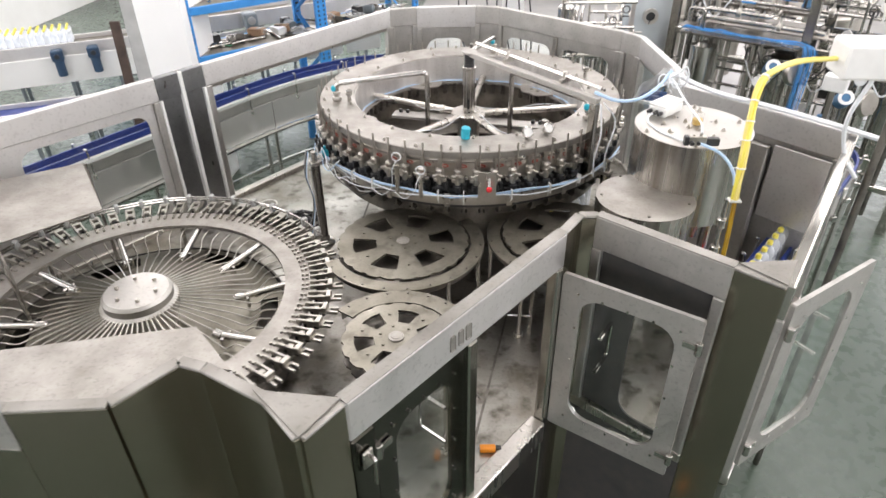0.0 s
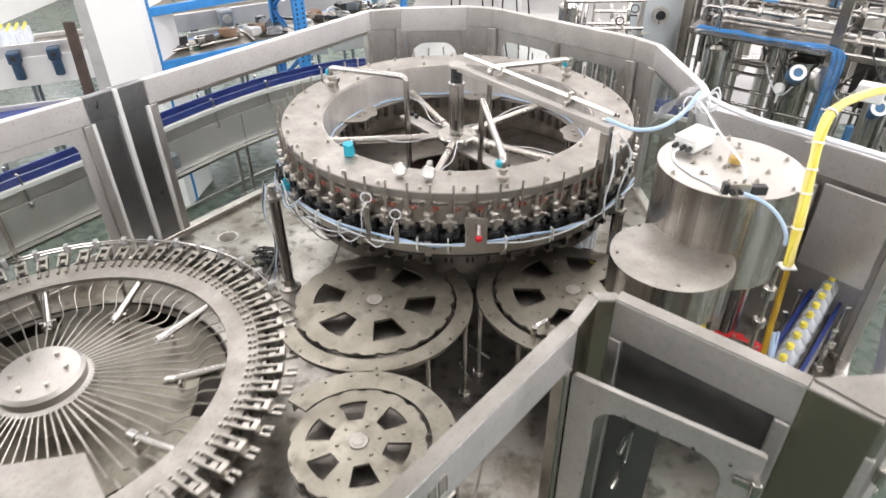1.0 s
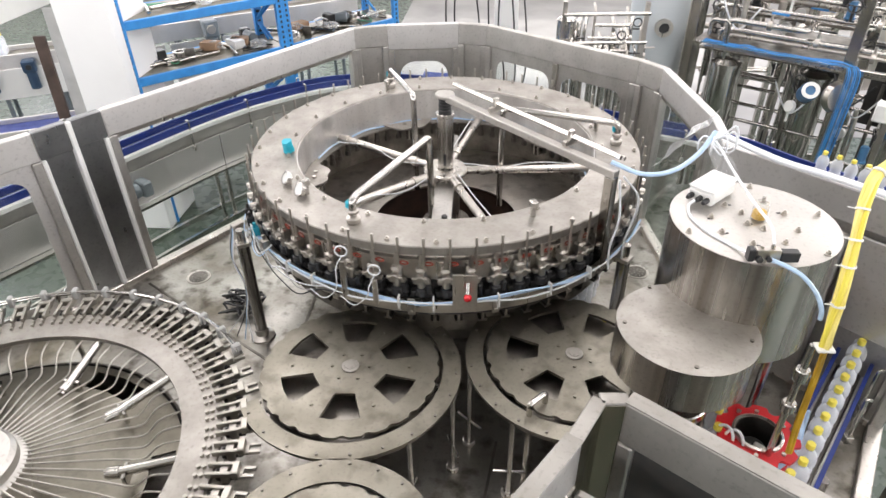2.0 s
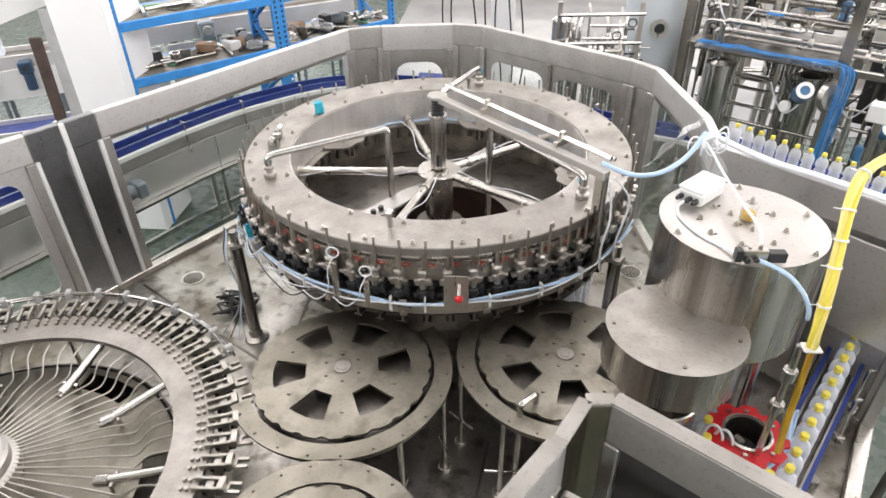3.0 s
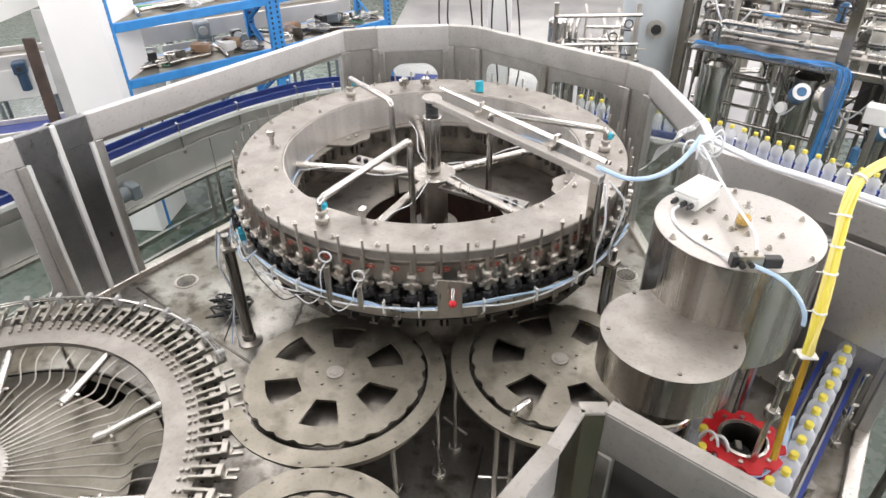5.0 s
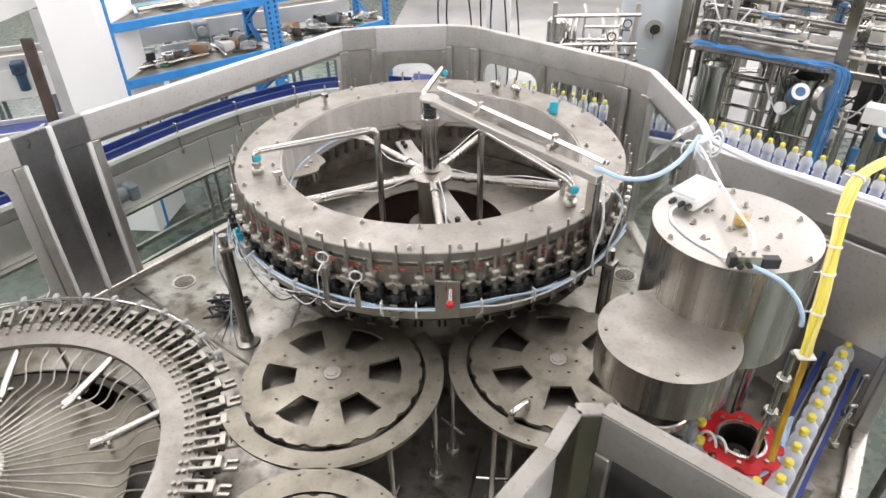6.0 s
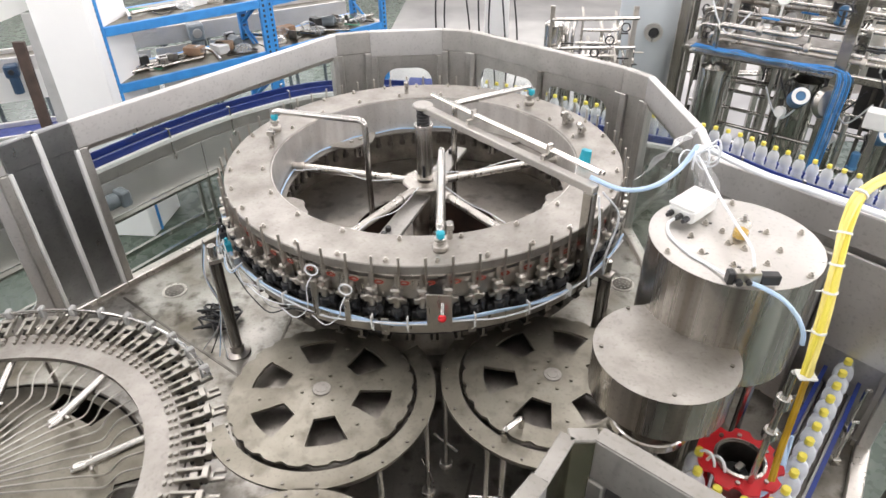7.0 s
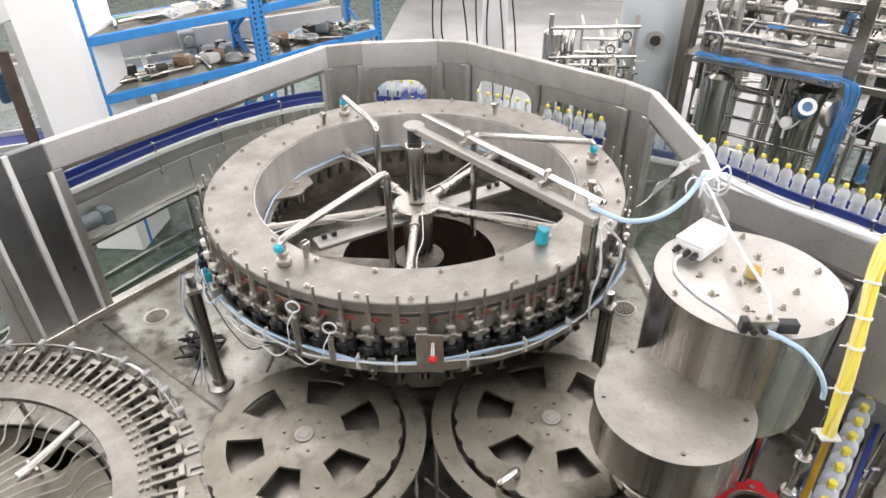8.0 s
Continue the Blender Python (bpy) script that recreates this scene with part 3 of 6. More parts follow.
for k in range(60):
    m = turn(6 * k)
    if not first:
        bm = B()
        box(bm, 0.956, -0.022, 1.915, 0.998, 0.022, 1.968, bevel=0.008)
        cyl(bm, 0.017, 0.0, 0.03, 12, pose(0.998, 0, 1.94, 0, 90, 0), 0.003)
        box(bm, 1.005, -0.034, 1.928, 1.022, 0.034, 1.944, bevel=0.003)
        box(bm, 0.96, -0.036, 1.885, 0.985, 0.036, 1.905, bevel=0.004)
        cyl(bm, 0.010, 1.97, 2.034, 10, pose(0.975, 0, 0))
        cyl(bm, 0.0055, 1.97, 2.125, 8, pose(1.0, 0.016, 0))
        cyl(bm, 0.016, 1.875, 1.915, 12, pose(0.985, 0, 0), 0.003)
        first = part("valve", bm, STEEL, filler)
        bm = B()
        cyl(bm, 0.026, 1.835, 1.875, 12, pose(0.985, 0, 0), 0.006)
        box(bm, 0.95, -0.048, 1.815, 0.985, 0.048, 1.85, bevel=0.004)
        cyl(bm, 0.010, 1.79, 1.836, 8, pose(0.985, 0, 0))
        box(bm, 0.96, 0.022, 1.85, 1.0, 0.045, 1.89, bevel=0.004)
        n1 = part("nozzle", bm, BLACK, first, "black rubber nozzle")
        bm = B()
        lathe(bm, [(0.010, 0), (0.019, 0), (0.019, 0.002), (0.010, 0.002)], 16, pose(0.972, 0.03, 1.985, 0, 90, 0) @ Matrix.Diagonal((0.55, 1.1, 1, 1)), closed=True)
        n2 = part("seal", bm, RUBY, first, "dull red seal")
        bm = B()
        cyl(bm, 0.013, 1.80, 1.868, 8, pose(0.72, 0, 0))
        cyl(bm, 0.018, 1.80, 1.825, 8, pose(0.72, 0, 0))
        n3 = part("inner_plug", bm, DIM, first, "dull inner plug")
    else:
        v = again(first, m)
        again(n1, Matrix(), v)
        again(n2, Matrix(), v)
        again(n3, Matrix(), v)
bm = B()
tube(bm, [(0.745 * math.cos(radians(a)), 0.745 * math.sin(radians(a)), 1.888 + 0.004 * math.sin(a * 0.3)) for a in range(0, 250, 4)], 0.005, 6)
part("air_line", bm, AIRBLUE, filler, "pale blue air line inside the ring")
bolt = None
for r, n in ((0.955, 30), (0.80, 20)):
    for k in range(n):
        m = turn(360 / n * (k + 0.3)) @ pose(r, 0, 2.075)
        if bolt is None:
            bm = B()
            cyl(bm, 0.011, 0, 0.010, 6)
            cyl(bm, 0.006, 0.010, 0.018, 8)
            bolt = part("bolt", bm, STEEL, filler, m=m)
        else:
            again(bolt, m)
spoke = None
for k in range(5):
    m = turn(13 + 72 * k)
    if spoke is None:
        bm = B()
        tube(bm, [(0.09, 0, 1.905), (0.775, 0, 1.905)], 0.021, 14)
        for x in (0.2, 0.7):
            cyl(bm, 0.027, -0.012, 0.012, 14, pose(x, 0, 1.905, 0, 90, 0))
        spoke = part("spoke", bm, STEEL, filler, m=m)
        bm = B()
        tube(bm, smooth_path([(0.1, 0.03, 1.93), (0.3, 0.045, 1.90), (0.5, 0.03, 1.93), (0.74, 0.05, 1.90)]), 0.003, 6)
        cable = part("cable", bm, HOSEW, spoke, "thin pale cable along the spoke")
    else:
        again(cable, Matrix(), again(spoke, m))
bm = B()
lathe(bm, [(0, 1.925), (0.11, 1.925), (0.118, 1.917), (0.118, 1.905), (0.075, 1.895), (0.075, 1.60), (0, 1.60)], 40)
part("hub", bm, STEEL, filler)
for a in (150 + 177.75, 263 + 177.75, 19 + 177.75):
    bm = B()
    e = Vector((0.875 * math.cos(radians(a)), 0.875 * math.sin(radians(a)), 0))
    c = Vector((0.30 * math.cos(radians(a + 12)), 0.30 * math.sin(radians(a + 12)), 0))
    tube(bm, bend([e + Vector((0, 0, 2.08)), e + Vector((0, 0, 2.185)), c + Vector((0, 0, 2.235)), c + Vector((0, 0, 1.66))], 0.035), 0.0165, 12)
    pipe = part("bent_pipe", bm, FINE, filler)
    bm = B()
    cyl(bm, 0.030, 2.075, 2.10, 16, Matrix.Translation(e), 0.004)
    cyl(bm, 0.024, 2.115, 2.135, 16, Matrix.Translation(e), 0.004)
    part("clamp", bm, STEEL, pipe)
    bm = B()
    box(bm, -0.016, -0.02, 2.136, 0.018, 0.012, 2.172, Matrix.Translation(e + Vector((-0.012, -0.008, 0))) @ turn(a), bevel=0.008)
    part("tape_wrap", bm, CYAN, pipe, "small cyan tape wrap")
for a in (-88 + 24, -88 + 33):
    g = turn(a) @ pose(0.86, 0, 2.11, 0, 55, 0)
    bm = B()
    lathe(bm, [(0, -0.012), (0.030, -0.012), (0.033, -0.008), (0.033, 0.010), (0.028, 0.012), (0.028, 0.008)], 24, g)
    cyl(bm, 0.009, 2.075, 2.10, 8, turn(a) @ pose(0.85, 0, 0))
    gauge = part("pressure_gauge", bm, FINE, filler)
    bm = B()
    cyl(bm, 0.028, 0.0, 0.007, 24, g)
    part("dial", bm, WHITE, gauge, "white gauge dial")
bm = B()
tube(bm, [turn(-88) @ Vector(p) for p in ((0.80, 0, 2.08), (0.80, 0, 2.10), (0.805, 0.004, 2.14))], 0.026, 12)
bmesh.ops.subdivide_edges(bm, edges=bm.edges, cuts=1)
for v in bm.verts:
    v.co += 0.006 * noise.noise_vector(v.co * 40)
part("tape_wrap", bm, CYAN, filler, "bright cyan tape wrapped round a fitting")
for a, r in ((-88 + 180, 0.81), (20, 0.84), (-55, 0.83), (200, 0.8)):
    bm = B()
    cyl(bm, 0.012, 2.075, 2.13, 10, turn(a) @ pose(r, 0, 0))
    box(bm, r - 0.02, -0.014, 2.12, r + 0.02, 0.014, 2.15, turn(a), bevel=0.004)
    part("fitting", bm, FINE, filler)

fbase = thing("filler_pit", pose(*FC, 0), "fixed round steel floor and dark drum inside the filling ring", "machine base")
bm = B()
lathe(bm, [(0.41, 1.585), (0.90, 1.585), (0.90, 1.60), (0.40, 1.60)], 64, closed=True)
part("inner_floor", bm, WETPIT, fbase)
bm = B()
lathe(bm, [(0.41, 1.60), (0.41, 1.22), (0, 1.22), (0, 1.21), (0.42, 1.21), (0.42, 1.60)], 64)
part("drum", bm, INNER, fbase, "dark brown drum")
bm = B()
cyl(bm, 0.13, ZB, 1.6, 32)
part("column", bm, DIM, fbase)
bm = B()
lathe(bm, [(0.905, 1.585), (0.918, 1.585), (0.918, 1.795), (0.905, 1.795)], 96, closed=True)
part("pit_wall", bm, DIM, fbase, "dull steel wall below the nozzles")
bm = B()
lathe(bm, [(0.55, ZB + 0.004), (0.56, ZB + 0.004), (0.56, 1.585), (0.55, 1.585)], 64, closed=True)
part("pedestal", bm, DIM, fbase)
bm = B()
for k in range(24):
    cyl(bm, 0.006, 1.795, 1.803, 6, turn(15 * k) @ pose(0.911, 0, 0))
tagged(part("wall_bolts", bm, STEEL, fbase), kind="stuff")
bm = B()
box(bm, -0.62, -0.16, 1.61, -0.1, -0.08, 1.63, bevel=0.003)
part("cross_bar", bm, DIM, fbase)

rail = thing("filler_rail", pose(*FC, 0), "fixed steel ring rail on legs round the filler, carrying hoses", "machine rail")
bm = B()
lathe(bm, [(0.998, 1.762), (1.012, 1.762), (1.012, 1.82), (0.998, 1.82)], 96, closed=True)
ring_rail = part("ring_rail", bm, STEEL, rail)
bm = B()
lathe(bm, [(0.935, 1.735), (0.99, 1.735), (0.99, 1.755), (0.935, 1.755)], 96, closed=True)
part("cam_rail", bm, DARK, rail, "dark cam rail")
for x, y in ((-0.93, -0.60), (0.87, -0.60), (-0.90, 0.62), (0.87, 0.62)):
    bm = B()
    cyl(bm, 0.030, ZB + 0.02, 1.80, 20, pose(x, y, 0))
    cyl(bm, 0.020, 1.80, 1.87, 16, pose(x, y, 0))
    leg = part("leg", bm, FINE, rail)
    bm = B()
    lathe(bm, [(0, 0.0), (0.065, 0.0), (0.065, 0.012), (0.035, 0.022), (0.035, 0.06), (0, 0.06)], 24, pose(x, y, ZB))
    part("foot", bm, STEEL, leg)
    bm = B()
    d = math.hypot(x, y)
    box(bm, 1.0, -0.03, 1.785, d + 0.03, 0.03, 1.803, turn(math.degrees(math.atan2(y, x))))
    part("bracket", bm, STEEL, leg)
clip = None
for k in range(28):
    m = turn(180 + 180 / 27 * k)
    if k % 3 == 1:
        if clip is None:
            bm = B()
            box(bm, 1.013, -0.016, 1.75, 1.019, 0.016, 1.835, bevel=0.002)
            cyl(bm, 0.006, 0, 0.006, 6, pose(1.019, 0, 1.77, 0, 90, 0))
            clip = part("clip", bm, STEEL, rail, m=m)
        else:
            again(clip, m)
tooth = None
for k in range(60):
    m = turn(6 * k + 2)
    if tooth is None:
        bm = B()
        box(bm, 0.945, -0.006, 1.695, 0.985, 0.006, 1.736)
        box(bm, 0.945, -0.018, 1.685, 0.985, 0.018, 1.696)
        tooth = part("hanger", bm, DIM, rail, m=m)
    else:
        again(tooth, m)
for dz, dr, mat, seed in ((0.0, 0.0, AIRBLUE, 1), (0.008, 0.006, AIRBLUE, 2), (-0.008, 0.008, HOSEW, 3)):
    random.seed(seed)
    bm = B()
    tube(bm, smooth_path([((1.026 + dr + random.uniform(-0.004, 0.006)) * math.cos(radians(a)), (1.026 + dr) * math.sin(radians(a)), 1.832 + dz + 0.010 * math.sin(a * 0.13 + seed) + random.uniform(-0.008, 0.008)) for a in range(196, 345, 8)], 4), 0.0048, 6)
    part("air_hose", bm, mat, rail, "pale air hose tied along the rail")
for a, up in ((250.5, 0.075), (258.5, 0.015)):
    bm = B()
    c = turn(a) @ Vector((1.03, 0, 0))
    box(bm, c.x - 0.012, c.y - 0.012, 1.80, c.x + 0.012, c.y + 0.012, 1.91 + up, bevel=0.003)
    part("sensor_post", bm, STEEL, rail)
    bm = B()
    tube(bm, [c + Vector((0.025 * math.cos(b), 0, 1.955 + up + 0.025 * math.sin(b))) for b in [2 * math.pi * i / 20 for i in range(20)]], 0.0036, 6, loop=True)
    tube(bm, smooth_path([c + Vector((0, 0, 1.93 + up)), c + Vector((-0.02, -0.03, 1.89 + up)), c + Vector((-0.03, -0.03, 1.86)), c + Vector((-0.09, -0.02, 1.80)), c + Vector((-0.15, 0.0, 1.83))]), 0.0026, 6)
    part("coiled_cable", bm, HOSEW, rail, "white coiled sensor cable")
tie = None
for a in (232, 241, 264, 272, 287, 300, 312):
    if tie is None:
        bm = B()
        box(bm, 1.018, -0.003, 1.80, 1.046, 0.003, 1.858)
        box(bm, 1.018, -0.002, 1.77, 1.022, 0.002, 1.80)
        tie = part("cable_tie", bm, WHITE, rail, "thin white cable tie", m=turn(a))
    else:
        again(tie, turn(a))
random.seed(19)
for k in range(6):
    a0, a1 = random.uniform(196, 214), random.uniform(222, 252)
    pts = []
    for i in range(7):
        a = radians(a0 + (a1 - a0) * i / 6)
        r = 1.035 + 0.05 * random.random() * (1 if 0 < i < 6 else 0)
        pts.append((r * math.cos(a), r * math.sin(a), 1.79 + random.uniform(-0.05, 0.10)))
    bm = B()
    tube(bm, smooth_path(pts, 4), 0.0030, 6)
    part("sensor_cable", bm, (HOSEW, AIRBLUE, BLACK, HOSEW, GREYL)[k % 5], rail, "slack cable hung along the rail")
for k in range(4):
    x, y = -0.96 - 0.012 * k, -0.60 + 0.02 * k
    bm = B()
    tube(bm, smooth_path([(x, y, 1.86), (x - 0.02, y - 0.03, 1.70), (x + 0.005, y - 0.01, 1.52), (x - 0.015, y - 0.03, 1.36), (x - 0.04 * k, y - 0.06, ZB + 0.008)]), 0.0032, 6)
    part("drop_cable", bm, (HOSEW, AIRBLUE, BLACK, GREYL)[k], rail, "cable running down the leg")
for a in (203, 208, 214, 221):
    bm = B()
    box(bm, 1.02, -0.016, 1.83, 1.055, 0.016, 1.875, turn(a), bevel=0.003)
    cyl(bm, 0.008, 1.875, 1.90, 8, turn(a) @ pose(1.038, 0, 0))
    part("sensor", bm, (BLACK, STEEL, CYAN, BLACK)[int(a) % 4], rail, "small sensor on the rail")
bm = B()
box(bm, 0.115, -1.04, 1.80, 0.215, -1.032, 1.985, bevel=0.002)
lever_plate = part("lever_plate", bm, STEEL, rail)
bm = B()
cyl(bm, 0.009, 0.0, 0.055, 12, pose(0.178, -1.036, 1.945, 140, 0, 0))
part("lever", bm, FINE, lever_plate)
bm = B()
bmesh.ops.create_uvsphere(bm, u_segments=16, v_segments=10, radius=0.017, matrix=pose(0.178, -1.072, 1.898))
part("knob", bm, RED, lever_plate, "red ball knob")

mast = thing("filler_mast", pose(*FC, 0), "fixed stainless steel mast and crossbeam over the filler", "machine mast")
bm = B()
cyl(bm, 0.042, 1.93, 2.225, 32, None, 0.004)
cyl(bm, 0.048, 2.215, 2.235, 32, None, 0.003)
mast_tube = part("tube", bm, FINE, mast)
bm = B()
box(bm, -0.007, -0.0435, 1.955, 0.007, -0.040, 2.02)
part("slot", bm, BLACK, mast_tube, "dark slot in the mast")
bm = B()
for k in range(5):
    cyl(bm, 0.034 - 0.002 * (k % 2), 2.235 + 0.016 * k, 2.251 + 0.016 * k, 24, None, 0.003)
part("black_joint", bm, BLACK, mast, "black rubber rotary joint")
end = Vector((0.755, -0.71, 0))


def sag(bm):
    """Raise the mast end of the crossbeam and of the tubes on it."""
    for v in bm.verts:
        v.co.z += 0.038 * (1 - v.co.dot(end) / end.length_squared)


mB = Matrix.Translation((0, 0, 0)) @ turn(math.degrees(math.atan2(end.y, end.x)))
bm = B()
cyl(bm, 0.050, 2.28, 2.297, 24, None, 0.004)
box(bm, 0.0, -0.022, 2.262, end.length, 0.022, 2.296, mB, bevel=0.004)
sag(bm)
part("beam", bm, SATIN, mast)
bm = B()
tube(bm, [mB @ Vector(p) for p in ((0.02, 0.045, 2.34), (end.length - 0.02, 0.045, 2.33))], 0.011, 10)
sag(bm)
pipes = part("tube", bm, FINE, mast)
bm = B()
tube(bm, [mB @ Vector(p) for p in ((0.1, 0.075, 2.325), (end.length - 0.02, 0.075, 2.315))], 0.009, 10)
sag(bm)
part("tube", bm, FINE, mast)
for x in (0.3, 0.75):
    bm = B()
    box(bm, x, 0.0, 2.295, x + 0.018, 0.09, 2.318, mB)
    box(bm, x, 0.03, 2.31, x + 0.018, 0.06, 2.358, mB, bevel=0.002)
    sag(bm)
    part("clamp", bm, STEEL, pipes)
bm = B()
box(bm, end.length - 0.045, -0.02, 1.80, end.length, 0.02, 2.262, mB, bevel=0.004)
part("post", bm, SHEET, mast)
bm = B()
tube(bm, smooth_path([(end.x - 0.02, end.y + 0.05, 2.31), (end.x + 0.10, end.y + 0.01, 2.28), (end.x + 0.22, end.y + 0.03, 2.285), (1.08, -0.62, 2.33), (1.16, -0.54, 2.40)]), 0.010, 8)
part("hose", bm, AIRBLUE, mast, "pale blue hose")
bm = B()
tube(bm, smooth_path([(end.x + 0.01, end.y - 0.03, 2.27), (end.x + 0.03, end.y - 0.04, 2.1), (end.x + 0.01, end.y - 0.04, 1.95), (end.x + 0.02, end.y - 0.03, 1.83)]), 0.005, 6)
tube(bm, smooth_path([(end.x + 0.03, end.y - 0.0, 2.27), (end.x + 0.11, end.y + 0.02, 2.15), (end.x + 0.08, end.y + 0.02, 1.95), (end.x + 0.1, end.y + 0.1, 1.8)]), 0.005, 6)
part("hose", bm, HOSEW, mast, "thin white hose")

tangle = thing("cable_tangle", pose(-0.98, 4.02, ZB), "tangle of black cable lying on the table", "cable")
random.seed(5)
for k in range(5):
    bm = B()
    tube(bm, smooth_path([(random.uniform(-0.11, 0.11), random.uniform(-0.09, 0.09), random.uniform(0.01, 0.09)) for i in range(8)]), 0.006, 6)
    part("loop", bm, BLACK, tangle)

# latches on the corner post of the guard
for z in (1.62, 1.98):
    latch = thing("latch", mD @ pose(nD - 0.045, 0.027, z), "small bright steel toggle latch on the guard post", "latch", "latches on the guard")
    bm = B()
    box(bm, -0.02, 0.0, -0.035, 0.02, 0.012, 0.035, bevel=0.004)
    part("plate", bm, STEEL, latch)
    bm = B()
    tube(bm, bend([(0.0, 0.012, 0.02), (0.0, 0.04, 0.02), (0.0, 0.035, -0.09)], 0.012), 0.007, 8)
    part("lever", bm, FINE, latch)

# ---- star wheels and their guide plates ----
ZS = 1.655
STARS = {"A": (-0.150, 3.160, 0.358, 24), "B": (0.750, 3.300, 0.358, 24), "C": (-0.066, 2.371, 0.245, 16)}


def star_wheel(cx, cy, r, teeth, label):
    s = thing("star_wheel", pose(cx, cy, 0), label, "star wheel", "transfer star wheels")
    rim = []
    n = teeth * 8
    for k in range(n):
        a = 2 * math.pi * k / n
        u = (k % 8) / 8
        rim.append(((r - 0.011 * max(0, math.sin(math.pi * min(1, u * 2.2)))) * math.cos(a), (r - 0.011 * max(0, math.sin(math.pi * min(1, u * 2.2)))) * math.sin(a)))
    wins = []
    for k in range(6):
        a = radians(60 * k)
        w = []
        for rr, half in ((0.42 * r, 15), (0.77 * r, 16)):
            for b in ((-half, half) if rr < 0.5 * r else (half, half / 2, 0, -half / 2, -half)):
                w.append((rr * math.cos(a + radians(b)), rr * math.sin(a + radians(b))))
        wins.append(w)
    bm = B()
    plate(bm, [rim] + wins, ZS - 0.012, ZS)
    disc = part("disc", bm, PLATE, s, smooth=False)
    # nearly full dark disc: stands in for the shade seen through the windows
    bm = B()
    plate(bm, [rim] + [circle(0.25 * r, 48)], ZS - 0.075, ZS - 0.063)
    part("lower_disc", bm, DIM, s, smooth=False)
    bm = B()
    lathe(bm, [(0, ZS + 0.008), (0.022, ZS + 0.008), (0.023, ZS + 0.006), (0.034, ZS + 0.006), (0.036, ZS + 0.004), (0.036, ZS + 0.0005)], 32)
    part("hub_cap", bm, TOPST, s)
    bm = B()
    cyl(bm, 0.05, ZB + 0.02, ZS - 0.013, 24)
    part("shaft", bm, DIM, s)
    b0 = None
    for k in range(6):
        for rr, off in ((0.075, 30), (0.66 * r, 30)):
            m = turn(60 * k + off) @ pose(rr, 0, ZS)
            if b0 is None:
                bm = B()
                cyl(bm, 0.007, 0, 0.006, 6)
                b0 = part("bolt", bm, PLATE, s, m=m)
            else:
                again(b0, m)
    return s


star_a = star_wheel(*STARS["A"], "stained stainless steel star wheel with six windows")
star_b = star_wheel(*STARS["B"], "stained stainless steel star wheel with six windows beside the capper")
star_c = star_wheel(*STARS["C"], "smaller stainless steel star wheel with six windows")


def guide_plate(cx, cy, r0, r1, a0, a1, posts, label):
    """A flat ring section round a star wheel, on posts; angles in degrees."""
    g = thing("guide_plate", pose(cx, cy, 0), label, "guide plate", "guide plates of the star wheels")
    n = 48
    arc = [radians(a0 + (a1 - a0) * k / n) for k in range(n + 1)]
    bm = B()
    plate(bm, [[(r1 * math.cos(a), r1 * math.sin(a)) for a in arc] + [(r0 * math.cos(a), r0 * math.sin(a)) for a in arc[::-1]]], ZS - 0.020, ZS - 0.010)
    ring = part("plate", bm, PLATE, g, smooth=False)
    bm = B()
    plate(bm, [[((r1 - 0.02) * math.cos(a), (r1 - 0.02) * math.sin(a)) for a in arc] + [((r1 - 0.028) * math.cos(a), (r1 - 0.028) * math.sin(a)) for a in arc[::-1]]], ZS - 0.055, ZS - 0.021)
    part("skirt", bm, DIM, g, smooth=False)
    for a in posts:
        m = turn(a)
        bm = B()
        cyl(bm, 0.011, ZB + 0.02, ZS - 0.02, 12, m @ pose(r1 - 0.01, 0, 0))
        p = part("post", bm, FINE, g)
        bm = B()
        cyl(bm, 0.028, ZB, ZB + 0.025, 16, m @ pose(r1 - 0.01, 0, 0), 0.004)
        part("foot", bm, STEEL, p)
        bm = B()
        tube(bm, [m @ Vector((r1 - 0.05, 0.05, ZB + 0.14)), m @ Vector((r1 + 0.03, -0.05, ZB + 0.15))], 0.006, 8)
        part("cross_pin", bm, FINE, p)
    b0 = None
    for k in range(12):
        m = turn(a0 + (a1 - a0) * (k + 0.5) / 12) @ pose(r1 - 0.02, 0, ZS - 0.010)
        if b0 is None:
            bm = B()
            cyl(bm, 0.006, 0, 0.005, 6)
            b0 = part("bolt", bm, DIM, g, m=m)
        else:
            again(b0, m)
    return g


guide_plate(STARS["A"][0], STARS["A"][1], 0.372, 0.445, -150, 40, (-95, -50, -15), "flat stained guide plate half round a star wheel")
guide_plate(STARS["B"][0], STARS["B"][1], 0.372, 0.445, 140, 320, (195, 235, 280), "flat stained guide plate half round the outer star wheel")
guide_plate(STARS["C"][0], STARS["C"][1], 0.262, 0.355, -60, 150, (60, 0, -45), "flat guide plate round the small star wheel")
bm = B()
tube(bm, bend([(0.56, 2.97, ZB), (0.56, 2.97, ZS + 0.05), (0.62, 3.03, ZS + 0.05), (0.62, 3.03, ZS - 0.01)], 0.02), 0.012, 10)
tagged(part("hook_rod", bm, FINE), "bent stainless steel rod with a hooked top beside a star wheel", "rod")

